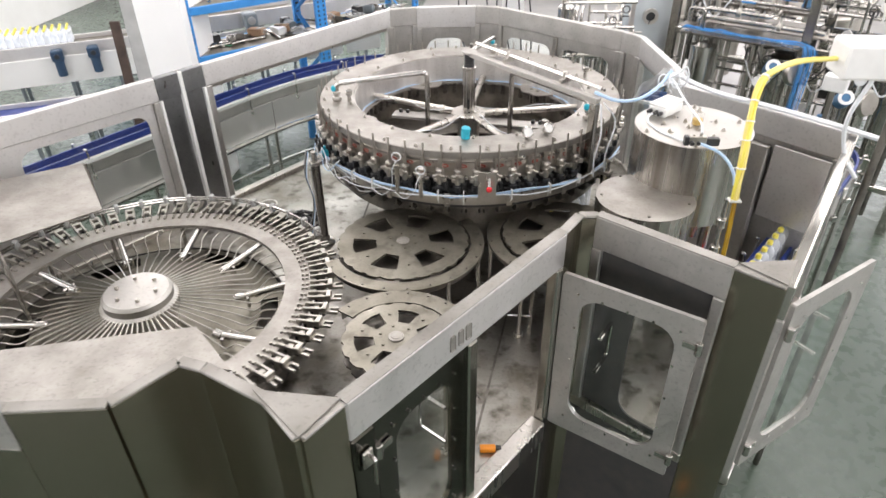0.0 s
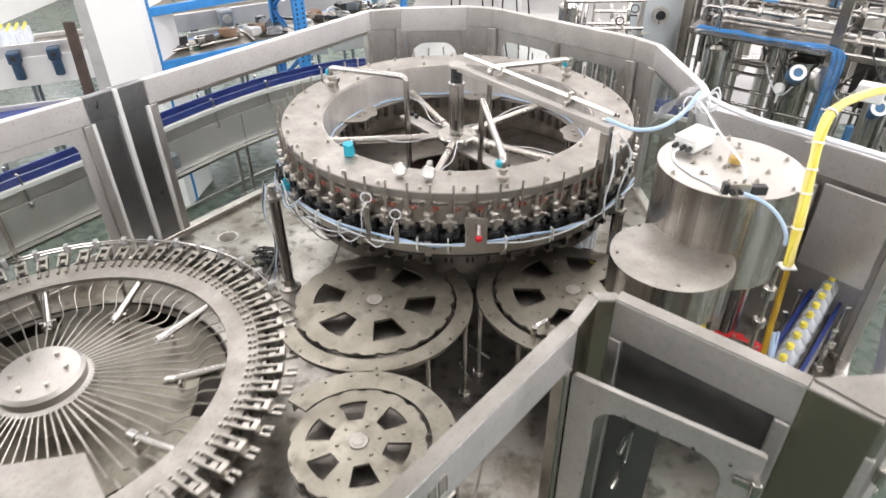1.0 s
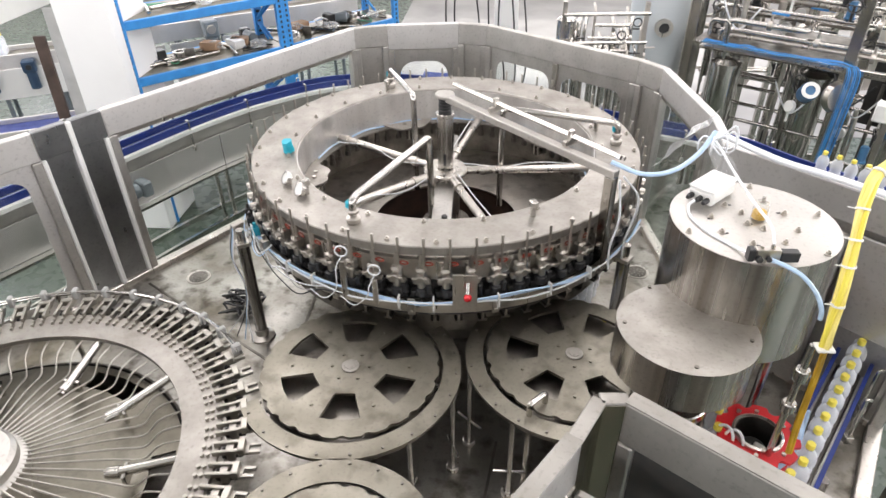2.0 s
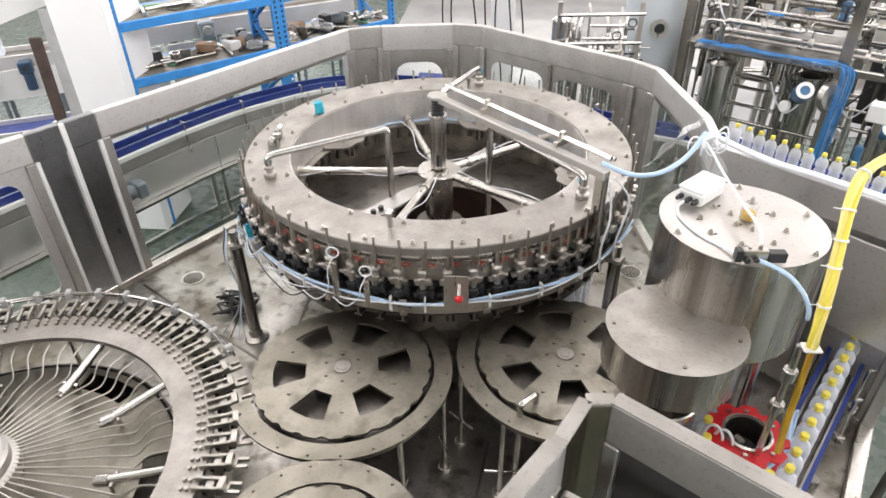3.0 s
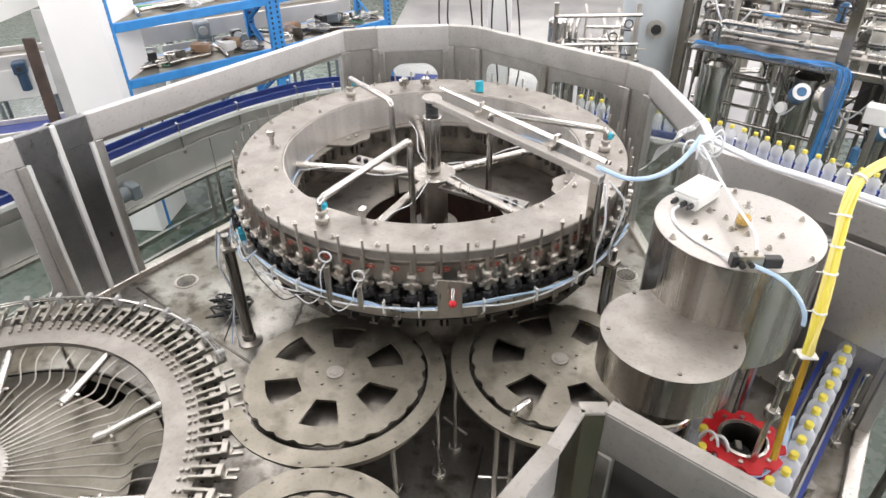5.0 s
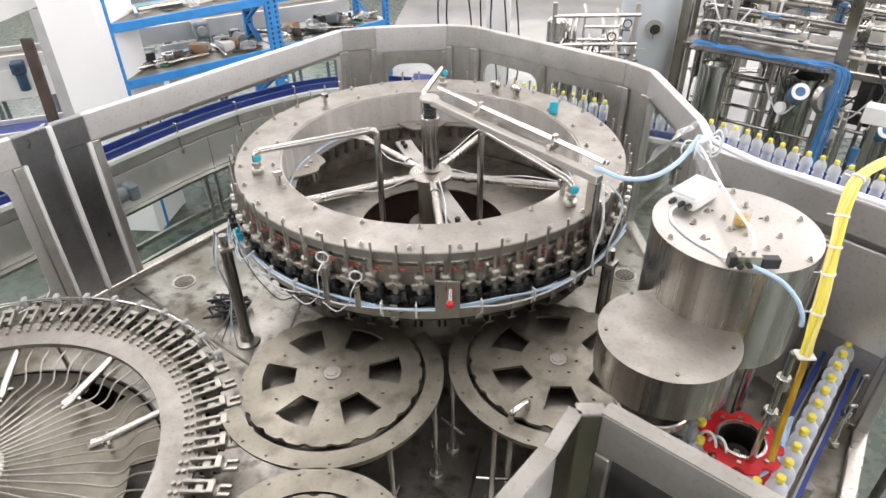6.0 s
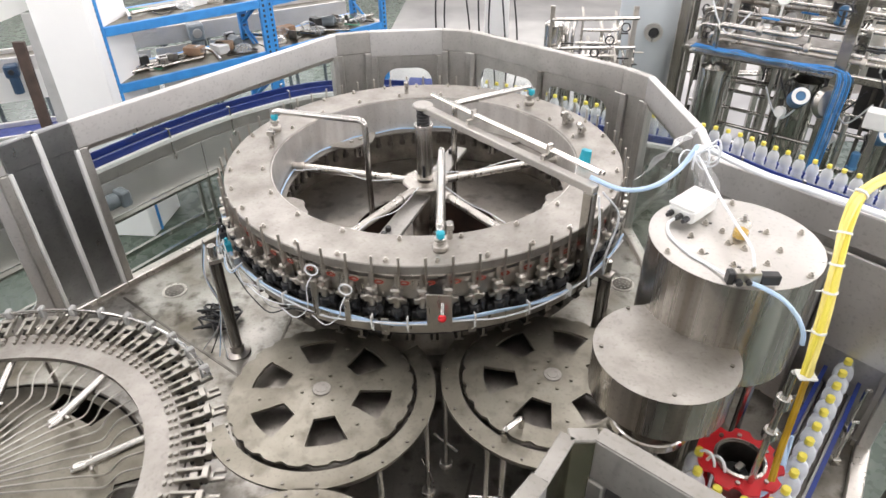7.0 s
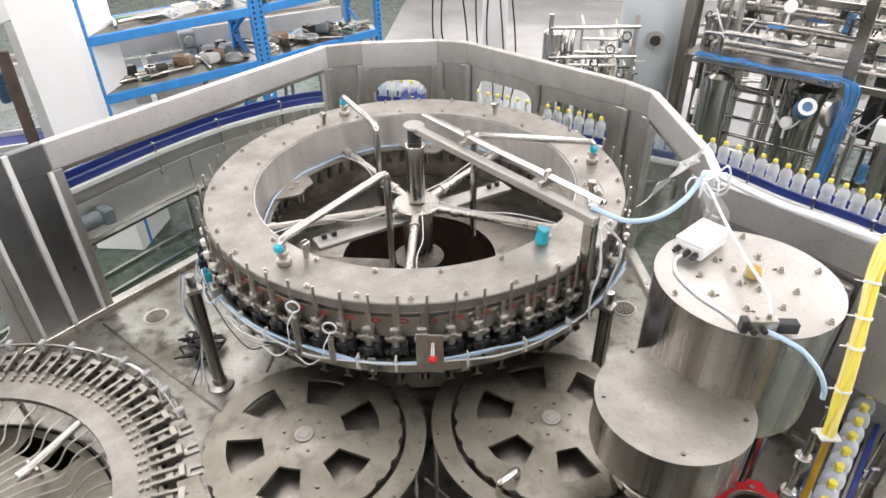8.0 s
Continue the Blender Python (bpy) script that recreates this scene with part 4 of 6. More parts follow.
# ---- rinser ----
RC = (-1.38, 2.58)
ZR = 1.62
rinser = thing("rinser_carousel", pose(*RC, 0), "rotating stainless steel rinser ring with sixty bottle grippers", "rinsing machine")
bm = B()
lathe(bm, [(0.705, ZR), (0.85, ZR), (0.85, ZR - 0.02), (0.705, ZR - 0.02)], 120, closed=True)
part("ring", bm, TOPST, rinser)
bm = B()
lathe(bm, [(0.86, ZR - 0.05), (0.89, ZR - 0.05), (0.89, ZR - 0.08), (0.86, ZR - 0.08)], 120, closed=True)
part("lower_ring", bm, DIM, rinser)
bm = B()
lathe(bm, [(0, ZR + 0.06), (0.15, ZR + 0.06), (0.165, ZR + 0.045), (0.165, ZR + 0.01), (0.185, ZR), (0.185, ZR - 0.04), (0.15, ZR - 0.05), (0.15, ZB), (0, ZB)], 48)
part("hub", bm, SATIN, rinser)
g0 = w0 = None
for k in range(60):
    m = turn(6 * k)
    if g0 is None:
        bm = B()
        for s in (-1, 1):
            box(bm, 0.80, s * 0.020 - 0.006, ZR, 0.90, s * 0.020 + 0.006, ZR + 0.022, bevel=0.002)
            cyl(bm, 0.008, ZR, ZR + 0.012, 8, pose(0.785, s * 0.018, 0))
            cyl(bm, 0.008, ZR, ZR + 0.012, 8, pose(0.765, s * 0.018, 0))
        box(bm, 0.89, -0.026, ZR - 0.01, 0.915, 0.026, ZR + 0.026, bevel=0.003)
        box(bm, 0.845, -0.016, ZR - 0.045, 0.875, 0.016, ZR + 0.012, bevel=0.003)
        bmesh.ops.translate(bm, verts=bm.verts, vec=(0.032, 0, 0))
        g0 = part("gripper", bm, TUBEW, rinser)
        bm = B()
        box(bm, 0.83, -0.014, ZR - 0.03, 0.845, 0.014, ZR - 0.002)
        box(bm, 0.838, -0.008, ZR - 0.036, 0.90, 0.008, ZR - 0.026)
        bmesh.ops.translate(bm, verts=bm.verts, vec=(0.032, 0, 0))
        spr = part("spring_block", bm, BLACK, g0, "black spring block")
        bm = B()
        for s in (-1, 1):
            box(bm, 0.915, s * 0.016 - 0.005, ZR - 0.012, 0.965, s * 0.016 + 0.005, ZR + 0.002)
        box(bm, 0.912, -0.022, ZR - 0.012, 0.926, 0.022, ZR + 0.002)
        bmesh.ops.translate(bm, verts=bm.verts, vec=(0.032, 0, 0))
        jaw = part("jaw", bm, TUBEW, g0)
        bm = B()
        tube(bm, bend([(0.16, 0, ZR + 0.005), (0.45, 0, ZR - 0.05), (0.56, 0, ZR - 0.085), (0.62, 0.012, ZR - 0.03), (0.72, 0.012, ZR - 0.025)], 0.03, 3), 0.0038, 6)
        w0 = part("water_tube", bm, TUBEW, rinser)
    else:
        v = again(g0, m)
        again(spr, Matrix(), v)
        again(jaw, Matrix(), v)
        again(w0, m)
arm = None
for k in range(10):
    m = turn(36 * k + 18.5)
    if arm is None:
        bm = B()
        tube(bm, [(0.44, 0, ZR - 0.075), (0.725, 0, ZR - 0.028)], 0.018, 12)
        cyl(bm, 0.024, -0.02, 0.02, 12, pose(0.47, 0, ZR - 0.07, 0, 90, 0))
        box(bm, 0.50, -0.035, ZR - 0.12, 0.515, 0.035, ZR - 0.06, bevel=0.003)
        arm = part("stay_rod", bm, FINE, rinser, m=m)
    else:
        again(arm, m)
b0 = None
for k in range(6):
    m = turn(60 * k) @ pose(0.1, 0, ZR + 0.06)
    if b0 is None:
        bm = B()
        cyl(bm, 0.010, 0, 0.016, 8)
        b0 = part("bolt", bm, STEEL, rinser, m=m)
    else:
        again(b0, m)
rbase = thing("rinser_pan", pose(*RC, 0), "fixed stained round pan under the rinser ring", "machine base")
bm = B()
plate(bm, [circle(0.68, 72)] + [[(rr * math.cos(radians(a + b)), rr * math.sin(radians(a + b))) for rr, b in ((0.56, 0), (0.56, 12), (0.56, 24), (0.65, 24), (0.65, 12), (0.65, 0))] for a in range(0, 360, 60)], 1.46, 1.47)
part("plate", bm, PLATE, rbase, smooth=False)
bm = B()
lathe(bm, [(0.69, ZB), (0.69, 1.47), (0.70, 1.47), (0.70, ZB)], 72)
part("drum", bm, DIM, rbase)
grail = thing("rinser_rail", pose(*RC, 0), "thin round guide rail with pale clips round the rinser", "machine rail")
bm = B()
tube(bm, [(0.972 * math.cos(radians(a)), 0.972 * math.sin(radians(a)), ZR + 0.04) for a in range(40, 201, 4)], 0.006, 6)
tube(bm, [(0.99 * math.cos(radians(a)), 0.99 * math.sin(radians(a)), ZR + 0.015) for a in range(40, 201, 4)], 0.006, 6)
part("rod", bm, FINE, grail)
c0 = None
for k in range(20):
    m = turn(42 + 8.2 * k)
    if c0 is None:
        bm = B()
        box(bm, 0.96, -0.012, ZR + 0.0, 0.998, 0.012, ZR + 0.052, bevel=0.005)
        c0 = part("clip", bm, GREYL, grail, "pale grey plastic clip", m=m)
    else:
        again(c0, m)
for a in (60, 105, 150, 195):
    bm = B()
    cyl(bm, 0.012, ZB, ZR + 0.02, 10, turn(a) @ pose(0.995, 0, 0))
    part("post", bm, FINE, grail)
for pts, zz in (([(-1.35, 1.50), (-0.89, 1.60), (-0.75, 1.82), (-0.55, 1.80), (-0.77, 2.02), (-1.55, 1.80), (-2.1, 1.75), (-2.1, 1.50)], 1.96), ([(-2.38, 3.10), (-2.02, 3.36), (-1.62, 2.86), (-1.95, 2.50)], 1.96)):
    bm = B()
    plate(bm, [pts], zz, zz + 0.006)
    cover = thing("rinser_cover", Matrix(), "milky grey cover sheet over part of the rinser", "cover")
    part("sheet", bm, TOPST, cover, smooth=False)
    for p in pts[1:6:2]:
        bm = B()
        cyl(bm, 0.012, ZB, zz, 10, pose(p[0] * 0.98 - 0.03, p[1], 0))
        part("post", bm, FINE, cover)

# ---- capper ----
CC, LC = (1.320, 3.36), (1.075, 3.06)
capper = thing("capping_head", pose(*CC, 0), "tall brushed stainless steel capper drum with a lower round cover", "capping machine")
bm = B()
lathe(bm, [(0.2, 2.280), (0.283, 2.280), (0.283, 1.86), (0.268, 1.86), (0.268, 1.90), (0, 1.90)], 72)
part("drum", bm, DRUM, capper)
lx, ly = LC[0] - CC[0], LC[1] - CC[1]
bm = B()
lathe(bm, [(0.15, 2.030), (0.235, 2.030), (0.235, 1.865), (0.225, 1.865), (0.225, 1.88), (0, 1.88)], 72, pose(lx, ly, 0))
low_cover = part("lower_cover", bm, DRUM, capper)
for cr, cx, cy, zz in ((0.285, 0, 0, 2.281), (0.237, lx, ly, 2.031)):
    bm = B()
    lathe(bm, [(0, zz), (cr - 0.002, zz), (cr, zz + 0.001), (cr, zz + 0.003), (cr - 0.002, zz + 0.004), (0, zz + 0.004)], 72, pose(cx, cy, 0))
    part("cover_plate", bm, SATIN if cx == 0 else TOPST, capper)
b0 = None
TOPS = [(0.058, 0.244), (0.121, 0.049), (0.129, -0.063), (0.239, 0.052), (0.176, -0.202), (0.061, -0.144), (-0.049, -0.157), (-0.134, -0.09), (-0.144, 0.01), (-0.245, -0.094), (-0.075, 0.095), (-0.032, -0.03), (-0.03, 0.045), (0.015, -0.06)]
TOPS = [(x, y, 2.285) for x, y in TOPS]
TOPS += [(x, y, 2.035) for x, y in ((-0.455, -0.297), (-0.336, -0.09), (-0.05, -0.362), (-0.26, -0.50))]
for x, y, zz in TOPS:
    m = pose(x, y, zz)
    if zz < 2.1:
        if math.hypot(x, y) > 0.29:
            bm = B()
            cyl(bm, 0.007, 0, 0.005, 10)
            part("screw", bm, DIM, capper, m=m)
        continue
    if b0 is None:
        bm = B()
        cyl(bm, 0.013, 0, 0.003, 14)
        cyl(bm, 0.009, 0.003, 0.012, 6)
        cyl(bm, 0.005, 0.012, 0.018, 8)
        b0 = part("bolt", bm, STEEL, capper, m=m)
    else:
        again(b0, m)
slot = None
for x, y, a in ((0.105, 0.055, 10), (-0.12, -0.095, 20), (-0.15, 0.0, 10), (-0.035, -0.165, -20), (-0.06, 0.10, 0), (-0.02, -0.03, 30)):
    if slot is None:
        bm = B()
        box(bm, -0.009, -0.004, 0, 0.009, 0.004, 0.0015)
        slot = part("slot", bm, BLACK, capper, "short dark slot in the cover", m=pose(x, y, 2.285, 0, 0, a))
    else:
        again(slot, pose(x, y, 2.285, 0, 0, a))
mj = pose(-0.108, 0.167, 0) @ turn(46)
bm = B()
box(bm, -0.083, -0.05, 2.286, 0.083, 0.05, 2.338, mj, bevel=0.008)
box(bm, -0.085, -0.052, 2.339, 0.085, 0.052, 2.35, mj, bevel=0.004)
jbox = part("junction_box", bm, WHITE, capper, "pale grey plastic junction box")
for d in (-0.03, 0.005, 0.032):
    bm = B()
    cyl(bm, 0.011, 0, 0.022, 12, mj @ pose(-0.085, -d, 2.312, 0, -90, 0), 0.003)
    cyl(bm, 0.008, 0.022, 0.032, 10, mj @ pose(-0.085, -d, 2.312, 0, -90, 0))
    part("cable_gland", bm, BLACK, jbox, "black cable gland")
mo = pose(0.018, 0.01, 0)
bm = B()
cyl(bm, 0.0245, 2.289, 2.318, 20, mo, 0.003)
oil = part("lubricator", bm, AMBER, capper, "amber oil in the bowl")
bm = B()
lathe(bm, [(0.027, 2.286), (0.027, 2.345), (0.022, 2.352), (0.0, 2.352)], 20, mo)
part("bowl", bm, OIL, oil, "clear plastic bowl")
bm = B()
cyl(bm, 0.007, 2.353, 2.375, 10, mo)
cyl(bm, 0.012, 2.353, 2.358, 12, mo)
part("knob", bm, FINE, oil)
mv = pose(-0.048, -0.268, 2.318) @ turn(2)
bm = B()
box(bm, -0.04, -0.014, -0.016, 0.038, 0.014, 0.026, mv, bevel=0.002)
cyl(bm, 0.007, 0.022, 0.040, 10, mv @ pose(0.012, 0, 0))
cyl(bm, 0.006, 0.022, 0.034, 10, mv @ pose(-0.02, 0, 0))
valve = part("solenoid_valve", bm, STEEL, capper)
for xx0, xx1, hz in ((-0.062, -0.041, 0.026), (0.039, 0.098, 0.018)):
    bm = B()
    box(bm, xx0, -0.017, -0.018, xx1, 0.015, hz, mv, bevel=0.003)
    part("coil", bm, BLACK, valve, "black solenoid coil")
bm = B()
cyl(bm, 0.010, 2.286, 2.304, 8, pose(-0.048, -0.262, 0))
part("mount", bm, STEEL, valve)
bm = B()
cyl(bm, 0.011, 0, 0.018, 10, mv @ pose(-0.03, -0.014, -0.002, 90, 0, 0), 0.002)
cyl(bm, 0.009, 0, 0.016, 10, mv @ pose(0.0, -0.014, -0.002, 90, 0, 0), 0.002)
part("silencer", bm, BLACK, valve, "black exhaust silencer")
bm = B()
tube(bm, smooth_path([(-0.04, -0.284, 2.312), (0.0, -0.305, 2.305), (0.05, -0.33, 2.285), (0.095, -0.355, 2.24), (0.12, -0.37, 2.19), (0.127, -0.372, 2.15)]), 0.0075, 8)
part("air_hose", bm, AIRBLUE, capper, "pale blue air hose")
bm = B()
tube(bm, smooth_path([(-0.035, -0.268, 2.36), (-0.03, -0.20, 2.385), (-0.035, -0.02, 2.38), (-0.035, 0.20, 2.375), (-0.02, 0.46, 2.36), (-0.02, 0.54, 2.34)]), 0.005, 8)
part("hose", bm, HOSEW, capper, "thin white hose")
bm = B()
tube(bm, smooth_path([(-0.19, 0.085, 2.31), (-0.215, 0.06, 2.30), (-0.218, -0.005, 2.292), (-0.18, -0.105, 2.292), (-0.135, -0.165, 2.292), (-0.10, -0.225, 2.30), (-0.095, -0.262, 2.318)]), 0.0055, 8)
part("hose", bm, HOSEW, capper, "white cable from the junction box")
for a in (20, 75, 130, 200, 255, 310):
    bm = B()
    m = turn(a)
    cyl(bm, 0.018, ZB, 1.90, 14, m @ pose(0.21, 0, 0))
    p = part("column", bm, FINE, capper)
    if a > 190:
        bm = B()
        cyl(bm, 0.030, 1.74, 1.87, 16, m @ pose(0.13, 0, 0), 0.005)
        cyl(bm, 0.022, 1.70, 1.74, 16, m @ pose(0.13, 0, 0))
        part("capping_chuck", bm, FINE, capper)
bm = B()
cyl(bm, 0.10, ZB, 1.88, 32)
part("core", bm, DIM, capper)
bm = B()
lathe(bm, [(0, 1.72), (0.135, 1.72), (0.14, 1.715), (0.14, 1.685), (0.06, 1.675), (0.06, ZB), (0, ZB)], 40, pose(lx, ly, 0))
cyl(bm, 0.05, 1.72, 1.88, 24, pose(lx, ly, 0))
part("lower_hub", bm, FINE, capper)

RS = (1.388, 2.975)
guide = thing("red_guide_plate", pose(*RS, 0), "fixed red plastic guide plate with a wide round bore", "guide plate")
rim = []
for k in range(72):
    a = 2 * math.pi * k / 72
    w = math.sin(a * 9)
    rim.append(((0.145 - 0.022 * max(0, w) ** 0.6) * math.cos(a), (0.145 - 0.022 * max(0, w) ** 0.6) * math.sin(a)))
for z in (1.60, 1.475):
    bm = B()
    plate(bm, [rim, circle(0.083, 32)], z, z + 0.012)
    part("disc", bm, RED, guide, smooth=False)
bm = B()
lathe(bm, [(0.083, 1.616), (0.083, 1.43), (0.076, 1.43), (0.076, 1.616)], 40, closed=True)
part("collar", bm, DIM, guide)
bm = B()
lathe(bm, [(0.088, 1.613), (0.088, 1.622), (0.079, 1.626), (0.079, 1.613)], 40, closed=True)
part("bore_ring", bm, STEEL, guide)
for a in (20, 75, 110, 170, 250, 305):
    bm = B()
    cyl(bm, 0.008, 1.612, 1.620, 10, turn(a) @ pose(0.108, 0, 0))
    part("screw", bm, STEEL, guide)
rstar = thing("discharge_shaft", pose(*RS, 0), "dark rotating shaft inside the red guide plate", "shaft")
bm = B()
cyl(bm, 0.045, ZB, 1.55, 24, None, 0.006)
part("shaft", bm, BLACK, rstar)
bm = B()
box(bm, 0.0, -0.012, 1.5505, 0.04, 0.012, 1.565, bevel=0.003)
part("key", bm, STEEL, rstar)
for k in range(2):
    bm = B()
    tube(bm, smooth_path([(1.24 + 0.03 * k, 2.99 - 0.02 * k, 1.50), (1.245 + 0.03 * k, 2.985 - 0.02 * k, 1.62), (1.27 + 0.03 * k, 2.965 - 0.02 * k, 1.655), (1.29 + 0.03 * k, 2.94 - 0.02 * k, 1.62), (1.295 + 0.03 * k, 2.935 - 0.02 * k, 1.50)]), 0.0055, 8)
    tagged(part("air_hose", bm, HOSEW), "short white hose loop beside the red guide plate", "hose")
bm = B()
tube(bm, smooth_path([(1.33, 2.98, 1.58), (1.37, 2.92, 1.52), (1.45, 2.90, 1.52), (1.52, 2.95, 1.58), (1.54, 3.02, 1.7)]), 0.010, 8)
tagged(part("air_hose", bm, AIRBLUE), "pale blue air hose looped over the red star wheel", "hose")
bm = B()
tube(bm, [(1.56, 2.93, ZB), (1.545, 3.0, 1.72)], 0.006, 6)
tagged(part("blue_rod", bm, AIRBLUE), "thin pale blue rod beside the discharge", "rod")

# ---- yellow hose with its clips, box on the arm ----
HOSE = [(1.42, 2.87, 2.14), (1.422, 2.89, 2.24), (1.423, 2.905, 2.33), (1.428, 2.947, 2.48), (1.45, 3.01, 2.585), (1.50, 3.07, 2.645), (1.62, 3.11, 2.69), (1.79, 3.135, 2.70)]
hose = thing("yellow_hose", Matrix(), "translucent yellow hose bundle rising from the capper to a white box", "hose")
sp = smooth_path(HOSE)
for k in range(4):
    bm = B()
    tube(bm, [p + Vector((0.0098 * math.cos(1.57 * k + 0.10 * i), 0.0098 * math.sin(1.57 * k + 0.10 * i), 0)) for i, p in enumerate(sp)], 0.0088, 8)
    part("strand", bm, YELLOW if k != 2 else CAPY, hose)
for k in range(2):
    bm = B()
    tube(bm, smooth_path([(1.42 + 0.008 * k, 2.868 + 0.006 * (k % 2), 2.15), (1.43 + 0.008 * k, 2.872, 1.95), (1.436 + 0.009 * k, 2.872, 1.80), (1.45 + 0.010 * k, 2.875, 1.64)]), 0.0075, 8)
    part("lower_strand", bm, AMBER, hose, "amber lower length of the hose")
bm = B()
box(bm, -0.027, -0.022, -0.005, 0.027, 0.022, 0.005, pose(1.42, 2.87, 2.135), bevel=0.003)
part("clamp_plate", bm, WHITE, hose, "white clamp plate")
bm = B()
cyl(bm, 0.011, ZB, 2.13, 12, pose(1.395, 2.885, 0))
cyl(bm, 0.024, 1.98, 2.03, 12, pose(1.395, 2.885, 0), 0.004)
cyl(bm, 0.024, 1.84, 1.88, 12, pose(1.395, 2.885, 0), 0.004)
part("stand_rod", bm, FINE, hose, "bright stand rod with collars")
for i in (9, 15, 18, 22, 29):
    bm = B()
    d = (sp[i + 1] - sp[i - 1]).normalized()
    q = d.to_track_quat("Z", "Y").to_matrix().to_4x4()
    cyl(bm, 0.0205, -0.003, 0.003, 12, Matrix.Translation(sp[i]) @ q)
    box(bm, 0.0, -0.0015, -0.0015, 0.038, 0.0015, 0.0015, Matrix.Translation(sp[i]) @ q)
    part("cable_tie", bm, WHITE, hose, "white cable tie")
wbox = thing("control_box", pose(1.79, 3.135, 2.63), "white plastic junction box on a post outside the guard", "control box")
bm = B()
box(bm, 0, -0.09, 0, 0.25, 0.09, 0.15, bevel=0.012)
part("case", bm, WHITE, wbox)
bm = B()
cyl(bm, 0.018, -2.63, -0.002, 14, pose(0.34, 0.04, 0))
box(bm, 0.23, 0.02, -0.04, 0.36, 0.06, -0.002)
part("post", bm, DIM, wbox)
bm = B()
tube(bm, smooth_path([(0.15, -0.05, -0.002), (0.12, -0.02, -0.2), (0.2, 0.05, -0.4), (0.26, 0.0, -0.5)]), 0.010, 8)
part("cable", bm, HOSEW, wbox, "pale cable")

# white hoses gathered over the guard's corner
bundle = thing("hose_bundle", Matrix(), "bundle of white and pale blue hoses tied over the guard corner", "hose")
KNOT = Vector((1.30, 3.90, 2.34))
random.seed(11)
for k in range(5):
    a = 40 + 34 * k
    u = Vector((math.cos(radians(a)), math.sin(radians(a)), 0))
    up = Vector((0, 0, 1))
    bm = B()
    tube(bm, smooth_path([KNOT, KNOT - u * 0.04 + up * 0.03, KNOT - u * 0.08 + up * (0.04 + 0.008 * k), KNOT - u * 0.10 + up * 0.01, KNOT - u * 0.07 - up * 0.03, KNOT + u * 0.01 - up * 0.01]), 0.0038, 6)
    part("loop", bm, HOSEW, bundle, "thin looped hose")
for k, (dx, dz) in enumerate(((0.0, 0.0), (-0.016, 0.006))):
    bm = B()
    tube(bm, smooth_path([KNOT + Vector((0, 0, dz)), KNOT + Vector((0.06 + dx, 0.09, -0.01 + dz)), (1.51 + dx, 3.99 + dx, 2.268 + dz), (1.62 + dx, 3.88 + dx, 2.258 + dz), (1.75 + dx, 3.76 + dx, 2.262 + dz), (2.02 + dx, 3.50 + dx, 2.262 + dz), (2.3, 3.22 + dx, 2.25 + dz)]), 0.009 if k else 0.0135, 8)
    part("hose", bm, HOSEW, bundle)
bm = B()
cyl(bm, 0.02, -0.012, 0.012, 10, Matrix.Translation(KNOT) @ pose(0, 0, 0, 60, 20, 0))
part("cable_tie", bm, HOSEW, bundle, "white cable tie round the hoses")
for name, corners, label in (("plastic_film", ((1.46, 4.40, 2.28), (1.26, 3.98, 2.36), (1.10, 4.02, 2.16), (1.40, 4.46, 2.12)), "clear crumpled plastic film draped over the guard corner"),
                             ("plastic_film", ((1.28, 3.90, 2.35), (1.36, 3.92, 2.33), (1.43, 3.70, 2.14), (1.34, 3.74, 2.13)), "strip of clear plastic film hanging from the hoses")):
    c = [Vector(p) for p in corners]
    bm = B()
    grid = []
    for i in range(13):
        row = []
        for k in range(13):
            u, v = i / 12, k / 12
            p = (c[0] * (1 - u) + c[1] * u) * (1 - v) + (c[3] * (1 - u) + c[2] * u) * v
            row.append(bm.verts.new(p + 0.03 * noise.noise_vector(p * 9.0) + 0.010 * noise.noise_vector(p * 28.0)))
        grid.append(row)
    for i in range(12):
        for k in range(12):
            bm.faces.new((grid[i][k], grid[i + 1][k], grid[i + 1][k + 1], grid[i][k + 1]))
    tagged(part(name, bm, FILM), label, "film")

# ---- bottle conveyor: from the discharge, out through the guard and round behind it ----
ZC = 1.42
BELT = [(1.40, 2.72), (1.44, 2.77), (1.60, 2.99), (1.78, 3.235), (1.94, 3.455), (2.06, 3.62), (2.2, 3.82), (2.42, 4.1), (2.66, 4.42), (2.86, 4.72), (2.89, 4.93), (2.76, 5.12), (2.42, 5.45), (2.05, 5.84), (1.30, 6.20), (0.51, 6.64), (-0.30, 6.95), (-1.05, 6.92), (-1.62, 6.50), (-2.02, 5.98), (-2.42, 5.25), (-2.95, 4.3), (-3.6, 3.1)]
belt_path = [(p.x, p.y) for p in smooth_path([(x, y, 0) for x, y in BELT], 6)]
conv = thing("bottle_conveyor", Matrix(), "slat conveyor with blue guide rails carrying capped bottles round the machine", "conveyor")
bm = B()
strip(bm, belt_path, 0.09, ZC - 0.02, ZC)
part("belt", bm, DIM, conv)


def offset(path, d):
    out = []
    for i, p in enumerate(path):
        a, b = path[max(0, i - 1)], path[min(len(path) - 1, i + 1)]
        n = Vector((-(b[1] - a[1]), b[0] - a[0])).normalized() * d
        out.append((p[0] + n.x, p[1] + n.y))
    return out


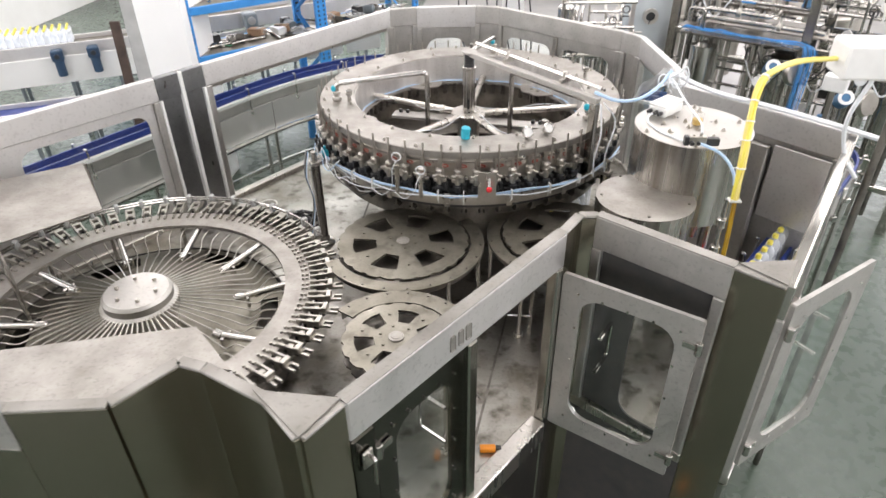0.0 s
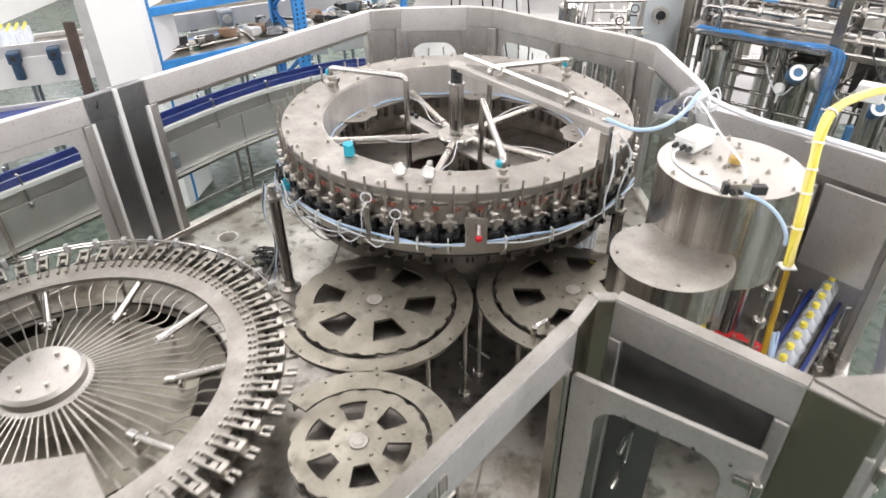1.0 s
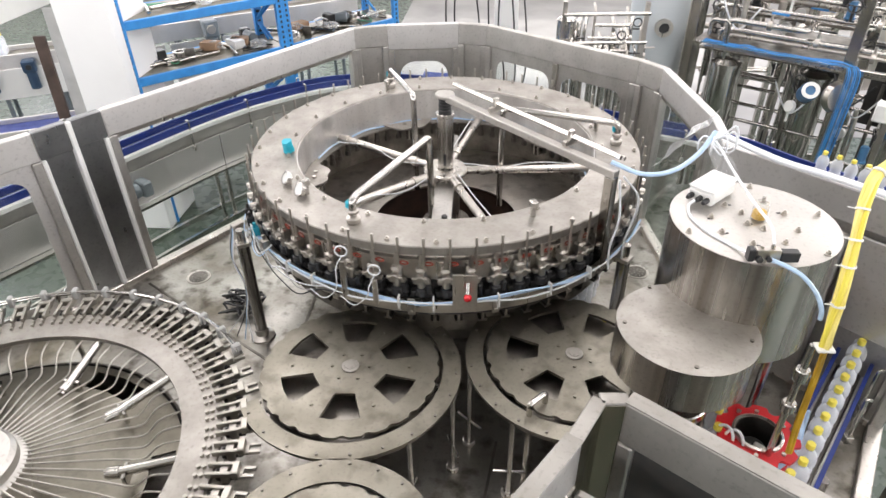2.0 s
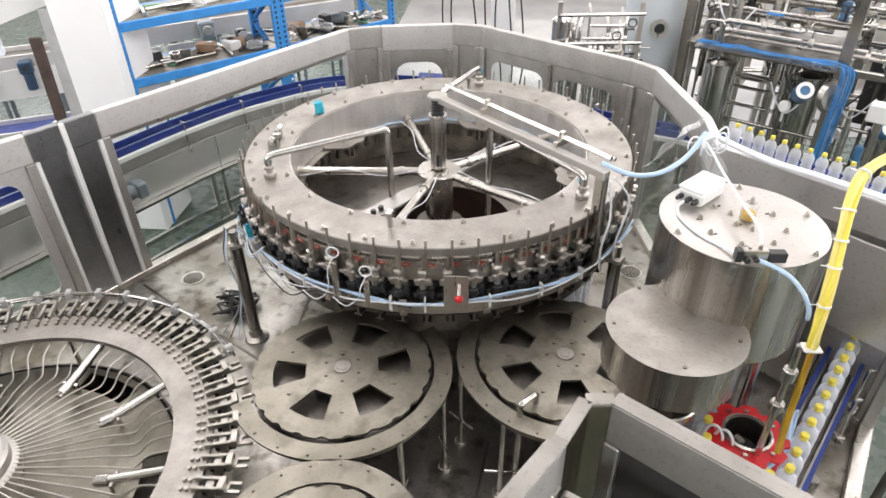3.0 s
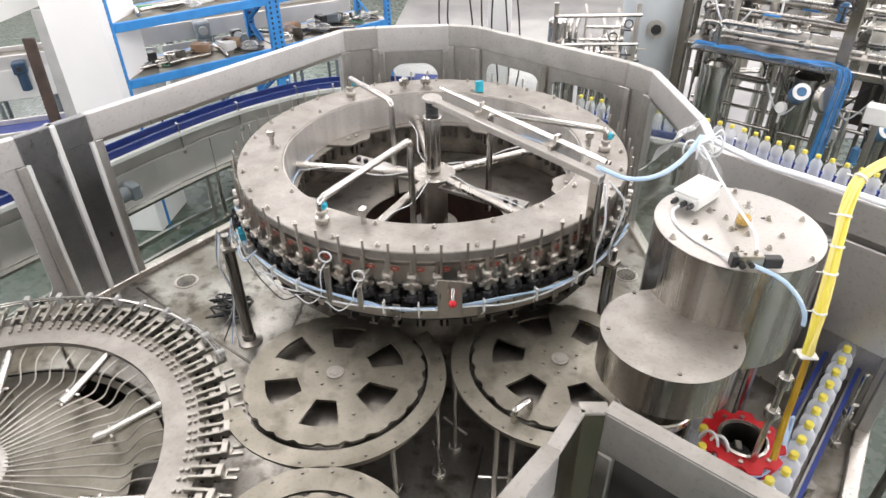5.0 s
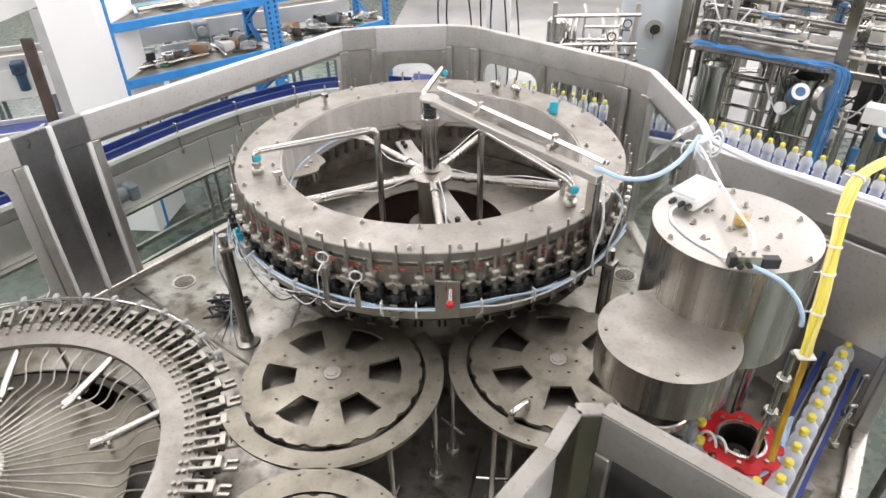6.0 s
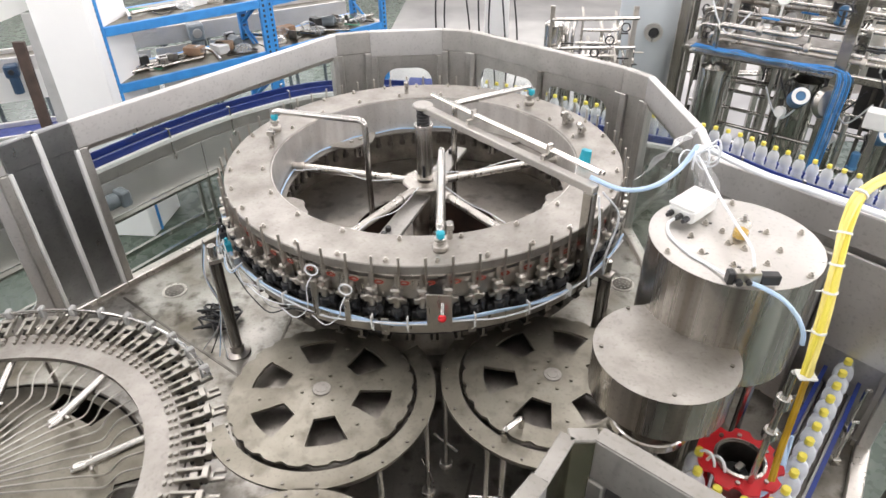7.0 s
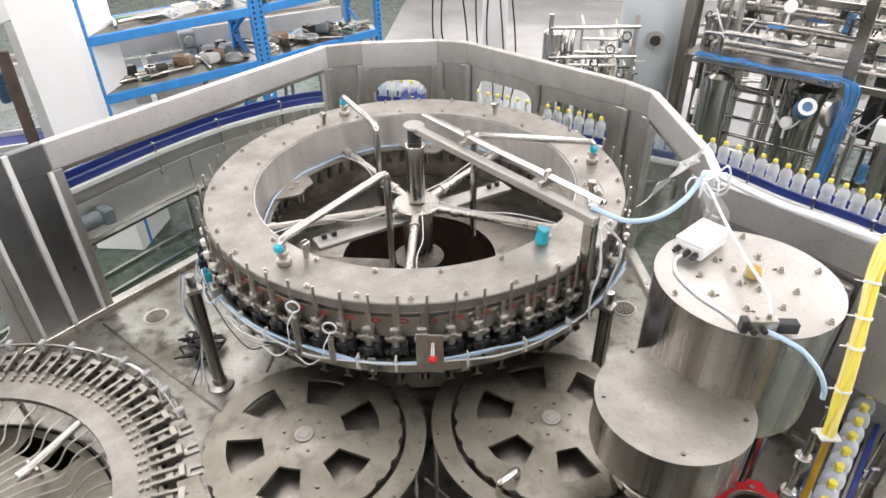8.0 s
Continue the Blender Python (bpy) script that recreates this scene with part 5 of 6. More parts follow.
for d in (-0.062, 0.062):
    bm = B()
    strip(bm, offset(belt_path, d), 0.02, ZC - 0.16, ZC - 0.002)
    part("side_frame", bm, CORNER, conv)
    bm = B()
    strip(bm, offset(belt_path[8:], d * 1.1), 0.016, ZC + 0.035, ZC + 0.085)
    part("guide_rail", bm, BLUE, conv, "blue plastic guide rail")
    bm = B()
    strip(bm, offset(belt_path[60:], d * 1.5), 0.034, ZC + 0.004, ZC + 0.034)
    part("rail_backing", bm, WHITE, conv, "white plastic rail backing")
for i in range(20, len(belt_path) - 2, 5):
    for d in (-0.1, 0.1):
        (px, py), = offset(belt_path, d)[i:i + 1]
        bm = B()
        tube(bm, bend([(px, py, ZC - 0.12), (px, py, ZC + 0.11), (px - d * 0.2, py, ZC + 0.11)], 0.01), 0.008, 8)
        box(bm, px - 0.018, py - 0.018, ZC - 0.14, px + 0.018, py + 0.018, ZC - 0.10, bevel=0.004)
        part("rail_bracket", bm, FINE, conv)
for i in range(14, len(belt_path) - 2, 9):
    for d in (-0.085, 0.085):
        (px, py), = offset(belt_path, d)[i:i + 1]
        bm = B()
        cyl(bm, 0.022, 0.0, ZC - 0.1, 12, pose(px, py, 0))
        part("leg", bm, FINE, conv)
bm = B()
strip(bm, offset(belt_path[105:], 0.10), 0.012, 1.06, 1.33)
part("apron", bm, HEAD, conv)
bm = B()
strip(bm, offset(belt_path[105:], 0.135), 0.06, 1.035, 1.055)
part("ledge", bm, FINE, conv)
for i in range(108, len(belt_path) - 2, 7):
    (px, py), = offset(belt_path, 0.12)[i:i + 1]
    (qx, qy), = offset(belt_path, 0.02)[i:i + 1]
    bm = B()
    tube(bm, [(px, py, 0.57), (qx, qy, 0.12)], 0.014, 8)
    part("strut", bm, FINE, conv)
for d in (-0.12, 0.12):
    bm = B()
    strip(bm, offset(belt_path[90:], d), 0.03, 0.55, 0.59)
    part("tie_rail", bm, FINE, conv)
bm = B()
box(bm, -0.18, -0.11, 0, 0.18, 0.11, 0.012, pose(-0.12, 6.86, ZC + 0.095, 14, 0, -8), bevel=0.003)
part("bend_cover", bm, BLUE, conv, "blue plastic cover plate at the bend")
for d in (-0.1, 0.1):
    bm = B()
    cyl(bm, 0.008, ZC - 0.1, ZC + 0.10, 8, pose(-0.12 + d, 6.86, 0))
    part("bend_cover_pin", bm, FINE, conv)
# drive motor of the conveyor
(px, py), = offset(belt_path, 0.17)[-13:-12]
motor = thing("drive_motor", pose(px, py, 1.22) @ turn(58), "grey geared drive motor on the side of the conveyor", "motor")
bm = B()
cyl(bm, 0.055, -0.1, 0.12, 24, pose(0, 0, 0, 0, 90, 0), 0.01)
for k in range(8):
    cyl(bm, 0.0575, -0.08 + 0.022 * k, -0.072 + 0.022 * k, 24, pose(0, 0, 0, 0, 90, 0))
part("body", bm, GREYM, motor)
bm = B()
box(bm, 0.12, -0.06, -0.06, 0.2, 0.06, 0.06, bevel=0.012)
part("gearbox", bm, GREYM, motor)

# ---- bottles ----
def bottle_meshes():
    bm = B()
    lathe(bm, [(0, 0.0), (0.027, 0.0), (0.034, 0.006), (0.036, 0.02), (0.034, 0.05), (0.036, 0.06), (0.034, 0.075), (0.036, 0.095), (0.031, 0.106), (0.031, 0.112), (0.037, 0.126), (0.037, 0.150), (0.032, 0.168), (0.020, 0.184), (0.0145, 0.189), (0.0145, 0.20)], 16)
    body = part("bottle", bm, BODY)
    body.visible_shadow = False
    bm = B()
    lathe(bm, [(0.0155, 0.197), (0.0155, 0.216), (0.0135, 0.219), (0, 0.219)], 14)
    cap = part("cap", bm, CAPY, body, "yellow screw cap")
    return tagged(body, "clear plastic bottle with a yellow cap on the conveyor", "bottle", "bottles on the conveyor")


def arc(cx, cy, r, a0, a1, n):
    return [(cx + r * math.cos(radians(a0 + (a1 - a0) * k / n)), cy + r * math.sin(radians(a0 + (a1 - a0) * k / n))) for k in range(n + 1)]


ROUTE = arc(*FC, 0.845, 135, -58, 40)[:-1]
ROUTE += arc(STARS["B"][0], STARS["B"][1], 0.345, 118, 20, 8)
ROUTE += arc(*CC, 0.20, 205, 265, 5)[1:] + arc(*RS, 0.185, 205, 300, 10) + belt_path[8:]
LEN = [0.0]
for a, b in zip(ROUTE, ROUTE[1:]):
    LEN.append(LEN[-1] + math.dist(a, b))


def along(s):
    s = max(0.0, min(s, LEN[-1] - 1e-4))
    i = next(k for k in range(len(LEN) - 1) if LEN[k + 1] >= s)
    u = (s - LEN[i]) / (LEN[i + 1] - LEN[i])
    # the bottles run lower below the filling ring and climb through the star wheel
    z = ZC - 0.09 * max(0.0, min(1.0, (LEN[48] - s) / (LEN[48] - LEN[39])))
    return (ROUTE[i][0] * (1 - u) + ROUTE[i + 1][0] * u, ROUTE[i][1] * (1 - u) + ROUTE[i + 1][1] * u, z)


SPEED, PITCH = 0.58, 0.088
front = min(range(len(ROUTE)), key=lambda k: math.dist(ROUTE[k], (2.05, 5.84)))
S32 = LEN[front]      # the head of the queue stands here at 3.2 s
bottle = bottle_meshes()
BOTTLES = []
k = 0
while True:
    s0 = S32 - 3.2 * SPEED - k * PITCH
    if s0 < -0.1:
        break
    BOTTLES.append((bottle if k == 0 else copy_thing(bottle, pose(*along(s0))), s0))
    k += 1

# ---- the hall round the machine ----
bm = B()
box(bm, -3.36, 6.6, 0, -2.87, 7.2, hh - 0.16, bevel=0.01)
tagged(part("pillar", bm, PILLAR), "white painted square concrete pillar", "pillar", kind="structure")
bm = B()
box(bm, -0.05, -0.02, 0, 0.05, 0.02, 1.84, pose(-3.84, 6.88, 0, -1, 1.5, 12), bevel=0.004)
tagged(part("plank", bm, BROWN), "dark rusty plank leaning beside the pillar", "plank")
bm = B()
box(bm, -0.13, -0.015, 0, 0.13, 0.015, 2.08, pose(-3.60, 6.93, 0, -1, 1.0, 8), bevel=0.004)
tagged(part("board", bm, GREYL), "tall grey metal board standing against the pillar", "board")

# pale sheet over the green floor stands in for sun and window glare
bm = B()
box(bm, -1.6, 9.3, 0.0, x1 - 0.3, y1 - 0.3, 0.004)
tagged(part("floor_bay", bm, PALE, smooth=False), "far bay floor painted pale for the window glare on it", "floor", kind="structure")
# blue storage rack in two bays
RACK = [(-2.90, 6.70), (-1.78, 7.80), (-0.80, 8.95)]


def rack(p, q, label):
    m, n = frame_of(p, q)
    g = thing("storage_rack", m, label, "rack", "blue storage racks")
    for x in (0.0, n - 0.07):
        for y in (0.0, 0.55):
            bm = B()
            box(bm, x, y, 0, x + 0.07, y + 0.05, 2.7, bevel=0.003)
            post = part("upright", bm, RACKBLUE, g)
            bm = B()
            for z in range(30):
                box(bm, x + 0.025, y - 0.002, 1.2 + z * 0.05, x + 0.045, y, 1.225 + z * 0.05)
            tagged(part("slot_row", bm, BLACK, post), kind="stuff")
        for z in (0.5, 1.3, 2.1):
            bm = B()
            tube(bm, [(x + 0.03, 0.05, z), (x + 0.03, 0.55, z + 0.35)], 0.014, 6)
            tube(bm, [(x + 0.03, 0.55, z + 0.4), (x + 0.03, 0.05, z + 0.75)], 0.014, 6)
            part("brace", bm, RACKBLUE, g)
    for z in (0.6, 1.52, 2.02):
        for y in (0.0, 0.56):
            bm = B()
            box(bm, 0.071, y, z - 0.08, n - 0.071, y + 0.04, z - 0.002, bevel=0.004)
            part("beam", bm, RACKBLUE, g)
        bm = B()
        box(bm, 0.02, 0.041, z - 0.02, n - 0.02, 0.559, z - 0.004)
        part("deck", bm, PLATE, g)
    return m, n


def clump(bm, c, r, seed, squash=0.6):
    """An uneven lump, like a crumpled bag."""
    random.seed(seed)
    got = bmesh.ops.create_icosphere(bm, subdivisions=3, radius=r)
    o = Vector((seed * 3.1, seed * 1.7, 0))
    for v in got["verts"]:
        v.co *= 1 + 0.5 * noise.noise(v.co * 6 / r * 0.2 + o) + 0.25 * noise.noise(v.co * 16 / r * 0.2 + o)
        v.co.z *= squash
        v.co += Vector(c)


for bay, (p, q) in enumerate(zip(RACK, RACK[1:])):
    m, n = rack(p, q, "blue steel storage rack loaded with loose machine parts")
    random.seed(40 + bay)
    for lev, z in enumerate((1.52, 2.02)):
        for k in range(16 if lev == 0 else 7):
            x, y = 0.14 + (n - 0.3) * (k + random.uniform(0.1, 0.9)) / (16 if lev == 0 else 7), random.uniform(0.10, 0.44)
            kind = random.choice(["bag", "box", "flange", "bar", "bar", "bracket", "motor", "bag"])
            bm = B()
            w = m @ pose(x, y, z - 0.004, 0, 0, random.uniform(0, 180))
            if kind == "bag":
                clump(bm, (0, 0, 0.045), 0.075, 11 * k + bay + 5 * lev, 0.55)
                tagged(part("plastic_bag", bm, FILM, m=w), "crumpled milky plastic bag on the rack", "bag", "loose parts on the rack")
            elif kind == "box":
                box(bm, -0.09, -0.06, 0, 0.09, 0.06, 0.08, bevel=0.004)
                tagged(part("cardboard_box", bm, CARD if k % 2 else WHITE, m=w), "small closed box on the rack", "box", "loose parts on the rack")
            elif kind == "flange":
                lathe(bm, [(0.04, 0), (0.09, 0), (0.09, 0.02), (0.06, 0.025), (0.06, 0.07), (0.04, 0.07)], 24, closed=True)
                tagged(part("pipe_flange", bm, STEEL, m=w), "loose stainless steel pipe flange on the rack", "flange", "loose parts on the rack")
            elif kind == "bar":
                tube(bm, bend([(-0.22, 0, 0.02), (0.05, 0.02, 0.02), (0.2, 0.10, 0.03)], 0.05), 0.018, 10)
                tagged(part("pipe_elbow", bm, FINE, m=w), "loose bent stainless steel pipe on the rack", "pipe", "loose parts on the rack")
            elif kind == "bracket":
                box(bm, -0.12, -0.05, 0, 0.12, 0.05, 0.012, bevel=0.002)
                box(bm, -0.12, -0.05, 0.012, -0.105, 0.05, 0.09, bevel=0.002)
                cyl(bm, 0.02, 0.012, 0.05, 12, pose(0.06, 0, 0))
                tagged(part("bracket", bm, DIM, m=w), "loose dull steel bracket on the rack", "bracket", "loose parts on the rack")
            else:
                g = thing("geared_motor", w, "small grey geared motor lying on the rack", "motor", "loose parts on the rack")
                cyl(bm, 0.05, -0.1, 0.08, 20, pose(0, 0, 0.055, 0, 90, 0), 0.008)
                part("body", bm, GREYM, g)
                bm = B()
                box(bm, 0.08, -0.05, 0.002, 0.17, 0.05, 0.11, bevel=0.01)
                part("gearbox", bm, BLACK, g)
        for k in range(3):
            random.seed(90 + 7 * k + lev + 20 * bay)
            x = random.uniform(0.2, n - 0.4)
            bm = B()
            tube(bm, smooth_path([m @ Vector((x + random.uniform(0, 0.35), random.uniform(0.05, 0.5), z + 0.008)) for i in range(6)]), 0.006, 6)
            tagged(part("loose_cable", bm, BLACK if k else GREEN), "loose cable curled on the rack deck", "cable", "loose cables on the rack")

# an overhead screen of shelves and conveyors far behind the rack
def far_conveyor(p, q, z, mat, label, legs=5):
    m, n = frame_of(p, q)
    g = thing("far_conveyor", m, label, "conveyor", "conveyors across the hall")
    bm = B()
    box(bm, 0, -0.18, z - 0.05, n, 0.18, z)
    part("belt", bm, mat, g)
    for y in (-0.2, 0.2):
        bm = B()
        box(bm, 0, y - 0.015, z - 0.16, n, y + 0.015, z + 0.05, bevel=0.004)
        part("side_plate", bm, HEAD, g)
    for k in range(legs):
        for y in (-0.17, 0.17):
            bm = B()
            cyl(bm, 0.025, 0, z - 0.16, 10, pose(n * (k + 0.5) / legs, y, 0))
            part("leg", bm, GREYM, g)
    return g, m, n


pk, mk, nk = far_conveyor((-7.2, 7.2), (-4.1, 8.9), 1.22, PLATE, "wide packing conveyor with a pale side plate", 6)
far_conveyor((-6.6, 6.2), (-3.7, 7.6), 0.80, BLUE, "low blue belt conveyor beside the pillar", 5)
ap, ma, na = far_conveyor((-4.3, 8.7), (-1.7, 10.5), 1.36, PLATE, "tall steel conveyor with closed sheet sides across the hall", 6)
for k in range(5):
    bm = B()
    box(bm, na * k / 5 + 0.03, -0.232, 0.62, na * (k + 1) / 5 - 0.03, -0.218, 1.18, bevel=0.004)
    part("side_sheet", bm, HEAD, ap)
bm = B()
box(bm, 0.2, -0.235, 0.78, 3.0, -0.216, 1.12, bevel=0.004)
part("side_sheet", bm, WALLW, pk, "pale painted side sheet")
g = thing("geared_motor", ma @ pose(1.15, -0.33, 1.33), "grey geared motor on the side of the tall conveyor", "motor")
bm = B()
box(bm, -0.09, -0.09, -0.1, 0.09, 0.092, 0.1, bevel=0.02)
part("gearbox", bm, GREYM, g)
bm = B()
cyl(bm, 0.075, -0.36, -0.102, 20, None, 0.01)
part("body", bm, GREYM, g)
bm = B()
cyl(bm, 0.055, 0.091, 0.11, 20, pose(0, 0, 0, 90, 0, 0), 0.004)
part("shaft_cover", bm, SATIN, g)
bm = B()
box(bm, 0.28, 10.8, 0, 0.62, 11.15, hh - 0.16, bevel=0.01)
tagged(part("pillar", bm, PILLAR), "white painted square concrete pillar of the far bay", "pillar", kind="structure")
random.seed(3)
for k in range(7):
    bm = B()
    x = -0.35 + 0.17 * k + random.uniform(-0.03, 0.03)
    tube(bm, smooth_path([(x, 10.7, 2.9), (x + random.uniform(-0.05, 0.05), 10.65, 2.0), (x + random.uniform(-0.1, 0.1), 10.6, 1.0), (x + 0.1, 10.6, 0.4), (x + random.uniform(-0.1, 0.2), 10.55, 0.02)]), 0.012, 6)
    tagged(part("hanging_cable", bm, BLACK), "black cable hanging down beside the far pillar", "cable", "cables by the far pillar")
for x in (2.0, 2.42):
    g = thing("blue_motor", mk @ pose(x, -0.29, 1.15), "dark blue geared motor on the packing conveyor", "motor", "blue motors")
    bm = B()
    box(bm, -0.07, -0.06, -0.07, 0.07, 0.07, 0.07, bevel=0.015)
    part("gearbox", bm, NAVY, g)
    bm = B()
    cyl(bm, 0.055, 0, 0.2, 18, pose(0, 0, -0.06, 180, 0, 0), 0.008)
    part("body", bm, NAVY, g)
    bm = B()
    cyl(bm, 0.03, 0.06, 0.075, 16, pose(0, 0, 0, 90, 0, 0))
    part("shaft_cover", bm, BLACK, g)
for i in range(16):
    for j in range(4):
        copy_thing(bottle, mk @ pose(0.9 + i * 0.085, -0.13 + j * 0.085, 1.2205))

# white tank and pipework skid
tank = thing("white_tank", pose(1.95, 8.1, 0), "white upright cylindrical tank with a round port", "tank")
bm = B()
lathe(bm, [(0, 0.35), (0.2, 0.38), (0.28, 0.5), (0.28, 2.75), (0.2, 2.9), (0, 2.95)], 40)
part("shell", bm, TANKW, tank)
bm = B()
lathe(bm, [(0.05, 0.0), (0.085, 0.0), (0.085, 0.06), (0.05, 0.06)], 24, pose(0, -0.26, 1.74, 90, 0, 0), closed=True)
port = part("port", bm, STEEL, tank)
bm = B()
cyl(bm, 0.05, 0.0, 0.03, 20, pose(0, -0.26, 1.74, 90, 0, 0))
part("port_glass", bm, BLACK, port)
for a in (45, 135, 225, 315):
    bm = B()
    cyl(bm, 0.03, 0, 0.5, 10, turn(a) @ pose(0.22, 0, 0))
    part("leg", bm, STEEL, tank)


def pipe_part(g, pts, r, mat, name="pipe", bendr=0.06, label=""):
    bm = B()
    tube(bm, bend(pts, bendr), r, 12)
    p = part(name, bm, mat, g, label)
    return p


def butterfly(g, x, y, z, s=1.0, mat=None):
    """A small valve: body disc, neck and lever or round top."""
    bm = B()
    cyl(bm, 0.045 * s, -0.02 * s, 0.02 * s, 16, pose(x, y, z, 0, 90, 0), 0.004)
    cyl(bm, 0.012 * s, 0.04 * s, 0.10 * s, 8, pose(x, y, z))
    v = part("valve", bm, STEEL, g)
    bm = B()
    box(bm, x - 0.012, y - 0.012, z + 0.1 * s, x + 0.13 * s, y + 0.012, z + 0.115 * s, bevel=0.003)
    part("lever", bm, mat or BLACK, v)


mani = thing("valve_manifold", pose(1.0, 7.25, 0), "rows of stainless steel pipes and small valves on a stand", "pipework")
random.seed(7)
for k in range(9):
    x, y = 0.02 + 0.07 * k, 0.12 * (k % 3)
    top = 1.62 + 0.4 * random.random()
    pipe_part(mani, [(x, y, 0.2), (x, y, top), (x + 0.03, y + 0.1, top + 0.05)], 0.018 + 0.008 * (k % 2), FINE)
    butterfly(mani, x, y, 1.35 + 0.4 * random.random(), 0.8)
for z in (1.45, 1.75, 2.0):
    pipe_part(mani, [(-0.06, -0.03, z), (0.68, -0.03, z + 0.02)], 0.016, FINE)
for k in range(16):
    x, y = -0.04 + 0.05 * k + random.uniform(-0.01, 0.01), random.uniform(-0.1, 0.32)
    top = random.uniform(1.55, 2.05)
    pipe_part(mani, [(x, y, 0.2), (x, y, top), (x, y + 0.12, top + 0.02)], random.choice([0.012, 0.016, 0.022]), random.choice([FINE, STEEL]), bendr=0.04)
    butterfly(mani, x, y, random.uniform(1.5, top), 0.7, random.choice([BLACK, BLACK, STEEL]))
for k in range(5):
    z = 1.5 + 0.11 * k
    pipe_part(mani, [(0.0 + 0.05 * k, -0.12, z), (0.5, -0.12, z), (0.5, 0.1, z + 0.1)], 0.013, STEEL, bendr=0.03)
    bm = B()
    tube(bm, [Vector((0.08 + 0.12 * k, -0.14, z + 0.03)) + 0.035 * Vector((math.cos(b), 0.2, math.sin(b))) for b in [2 * math.pi * i / 16 for i in range(16)]], 0.006, 6, loop=True)
    part("lever_ring", bm, BLACK, mani, "black ring handle")
bm = B()
cyl(bm, 0.085, 1.45, 1.95, 24, pose(-0.02, 0.1, 0), 0.02)
part("filter_housing", bm, FINE, mani)
for x in (-0.05, 0.66):
    bm = B()
    box(bm, x - 0.02, 0.02, 0, x + 0.02, 0.06, 2.1)
    part("stand", bm, STEEL, mani)

skid = thing("pipework_skid", pose(2.10, 7.66, 0, 0, 0, -34), "steel mixing skid with pipes, filters, pumps and blue cables", "pipework")
for x, y in ((0.05, 0.1), (1.42, 0.0), (0.05, 1.0), (1.42, 1.0), (2.6, 0.0), (2.6, 1.0), (0.72, 1.0)):
    bm = B()
    box(bm, x - 0.045, y - 0.03, 0, x + 0.045, y + 0.03, 2.6, bevel=0.004)
    part("post", bm, SHEET, skid)
for z in (0.4, 1.62, 2.22):
    for y in (0.05, 1.0):
        bm = B()
        box(bm, 0.09, y - 0.025, z, 2.56, y + 0.025, z + 0.06, bevel=0.004)
        part("beam", bm, SHEET, skid)
bm = B()
box(bm, 0.22, -0.14, 1.685, 1.40, -0.02, 1.70)
tray = part("cable_tray", bm, STEEL, skid)
for k in range(8):
    random.seed(60 + k)
    bm = B()
    yy = -0.115 + 0.015 * k
    pts = [(0.22 + 1.18 * i / 9, yy + random.uniform(-0.006, 0.006), 1.712 + random.uniform(0, 0.02)) for i in range(10)]
    tube(bm, smooth_path(pts + [(1.44 + 0.012 * k, yy - 0.01, 1.66), (1.44 + 0.012 * k, yy - 0.02, 1.3), (1.42 + 0.012 * k, yy - 0.02, 0.7)]), 0.0055, 6)
    part("blue_cable", bm, RACKBLUE if k % 3 else MOTOR, skid, "bright blue cable")
bm = B()
box(bm, 0.09, 0.08, 1.66, 1.4, 0.97, 1.68)
part("deck", bm, DIM, skid)
random.seed(21)
for k in range(15):
    z = 1.76 + 0.04 * k
    y = random.uniform(-0.02, 0.9)
    xa, xb = random.uniform(0.08, 0.5), random.uniform(0.9, 2.5)
    drop = random.choice([1.7, 1.2, 0.6])
    pipe_part(skid, [(xa, y, drop), (xa, y, z), (xb, y, z), (xb, y + 0.3, z)], random.choice([0.018, 0.025, 0.032]), random.choice([FINE, STEEL, FINE]))
    butterfly(skid, random.uniform(xa + 0.1, xb - 0.1), y, z, 1.0, random.choice([BLACK, RACKBLUE, BLACK]))
for k, (x, y, r, z0, z1) in enumerate(((0.45, 0.0, 0.12, 0.7, 1.58), (0.25, 0.55, 0.12, 0.4, 1.6), (1.12, 0.55, 0.14, 0.4, 1.45), (0.95, 0.6, 0.075, 0.5, 1.5), (1.9, 0.5, 0.16, 0.4, 1.7), (2.25, 0.2, 0.10, 0.5, 1.6))):
    bm = B()
    lathe(bm, [(0, z0), (r * 0.8, z0), (r, z0 + 0.04), (r, z1 - 0.06), (r * 1.1, z1 - 0.06), (r * 1.1, z1 - 0.03), (r, z1 - 0.03), (r * 0.6, z1), (0, z1)], 32, pose(x, y, 0))
    fh = part("filter_housing", bm, FINE, skid)
    bm = B()
    box(bm, x - 0.02, y - 0.02, 0, x + 0.02, y + 0.02, z0 + 0.01)
    part("foot", bm, STEEL, fh)
for k in range(26):
    x, y = random.uniform(0.12, 2.5), random.uniform(0.0, 0.95)
    pipe_part(skid, [(x, y, 0.1), (x, y, random.uniform(0.7, 1.6))], random.choice([0.012, 0.018, 0.022]), random.choice([FINE, STEEL, DIM]))
for k in range(7):
    z, y = random.uniform(0.5, 1.5), random.uniform(0.0, 0.9)
    pipe_part(skid, [(0.1, y, z), (random.uniform(0.9, 2.5), y, z)], 0.018, FINE)
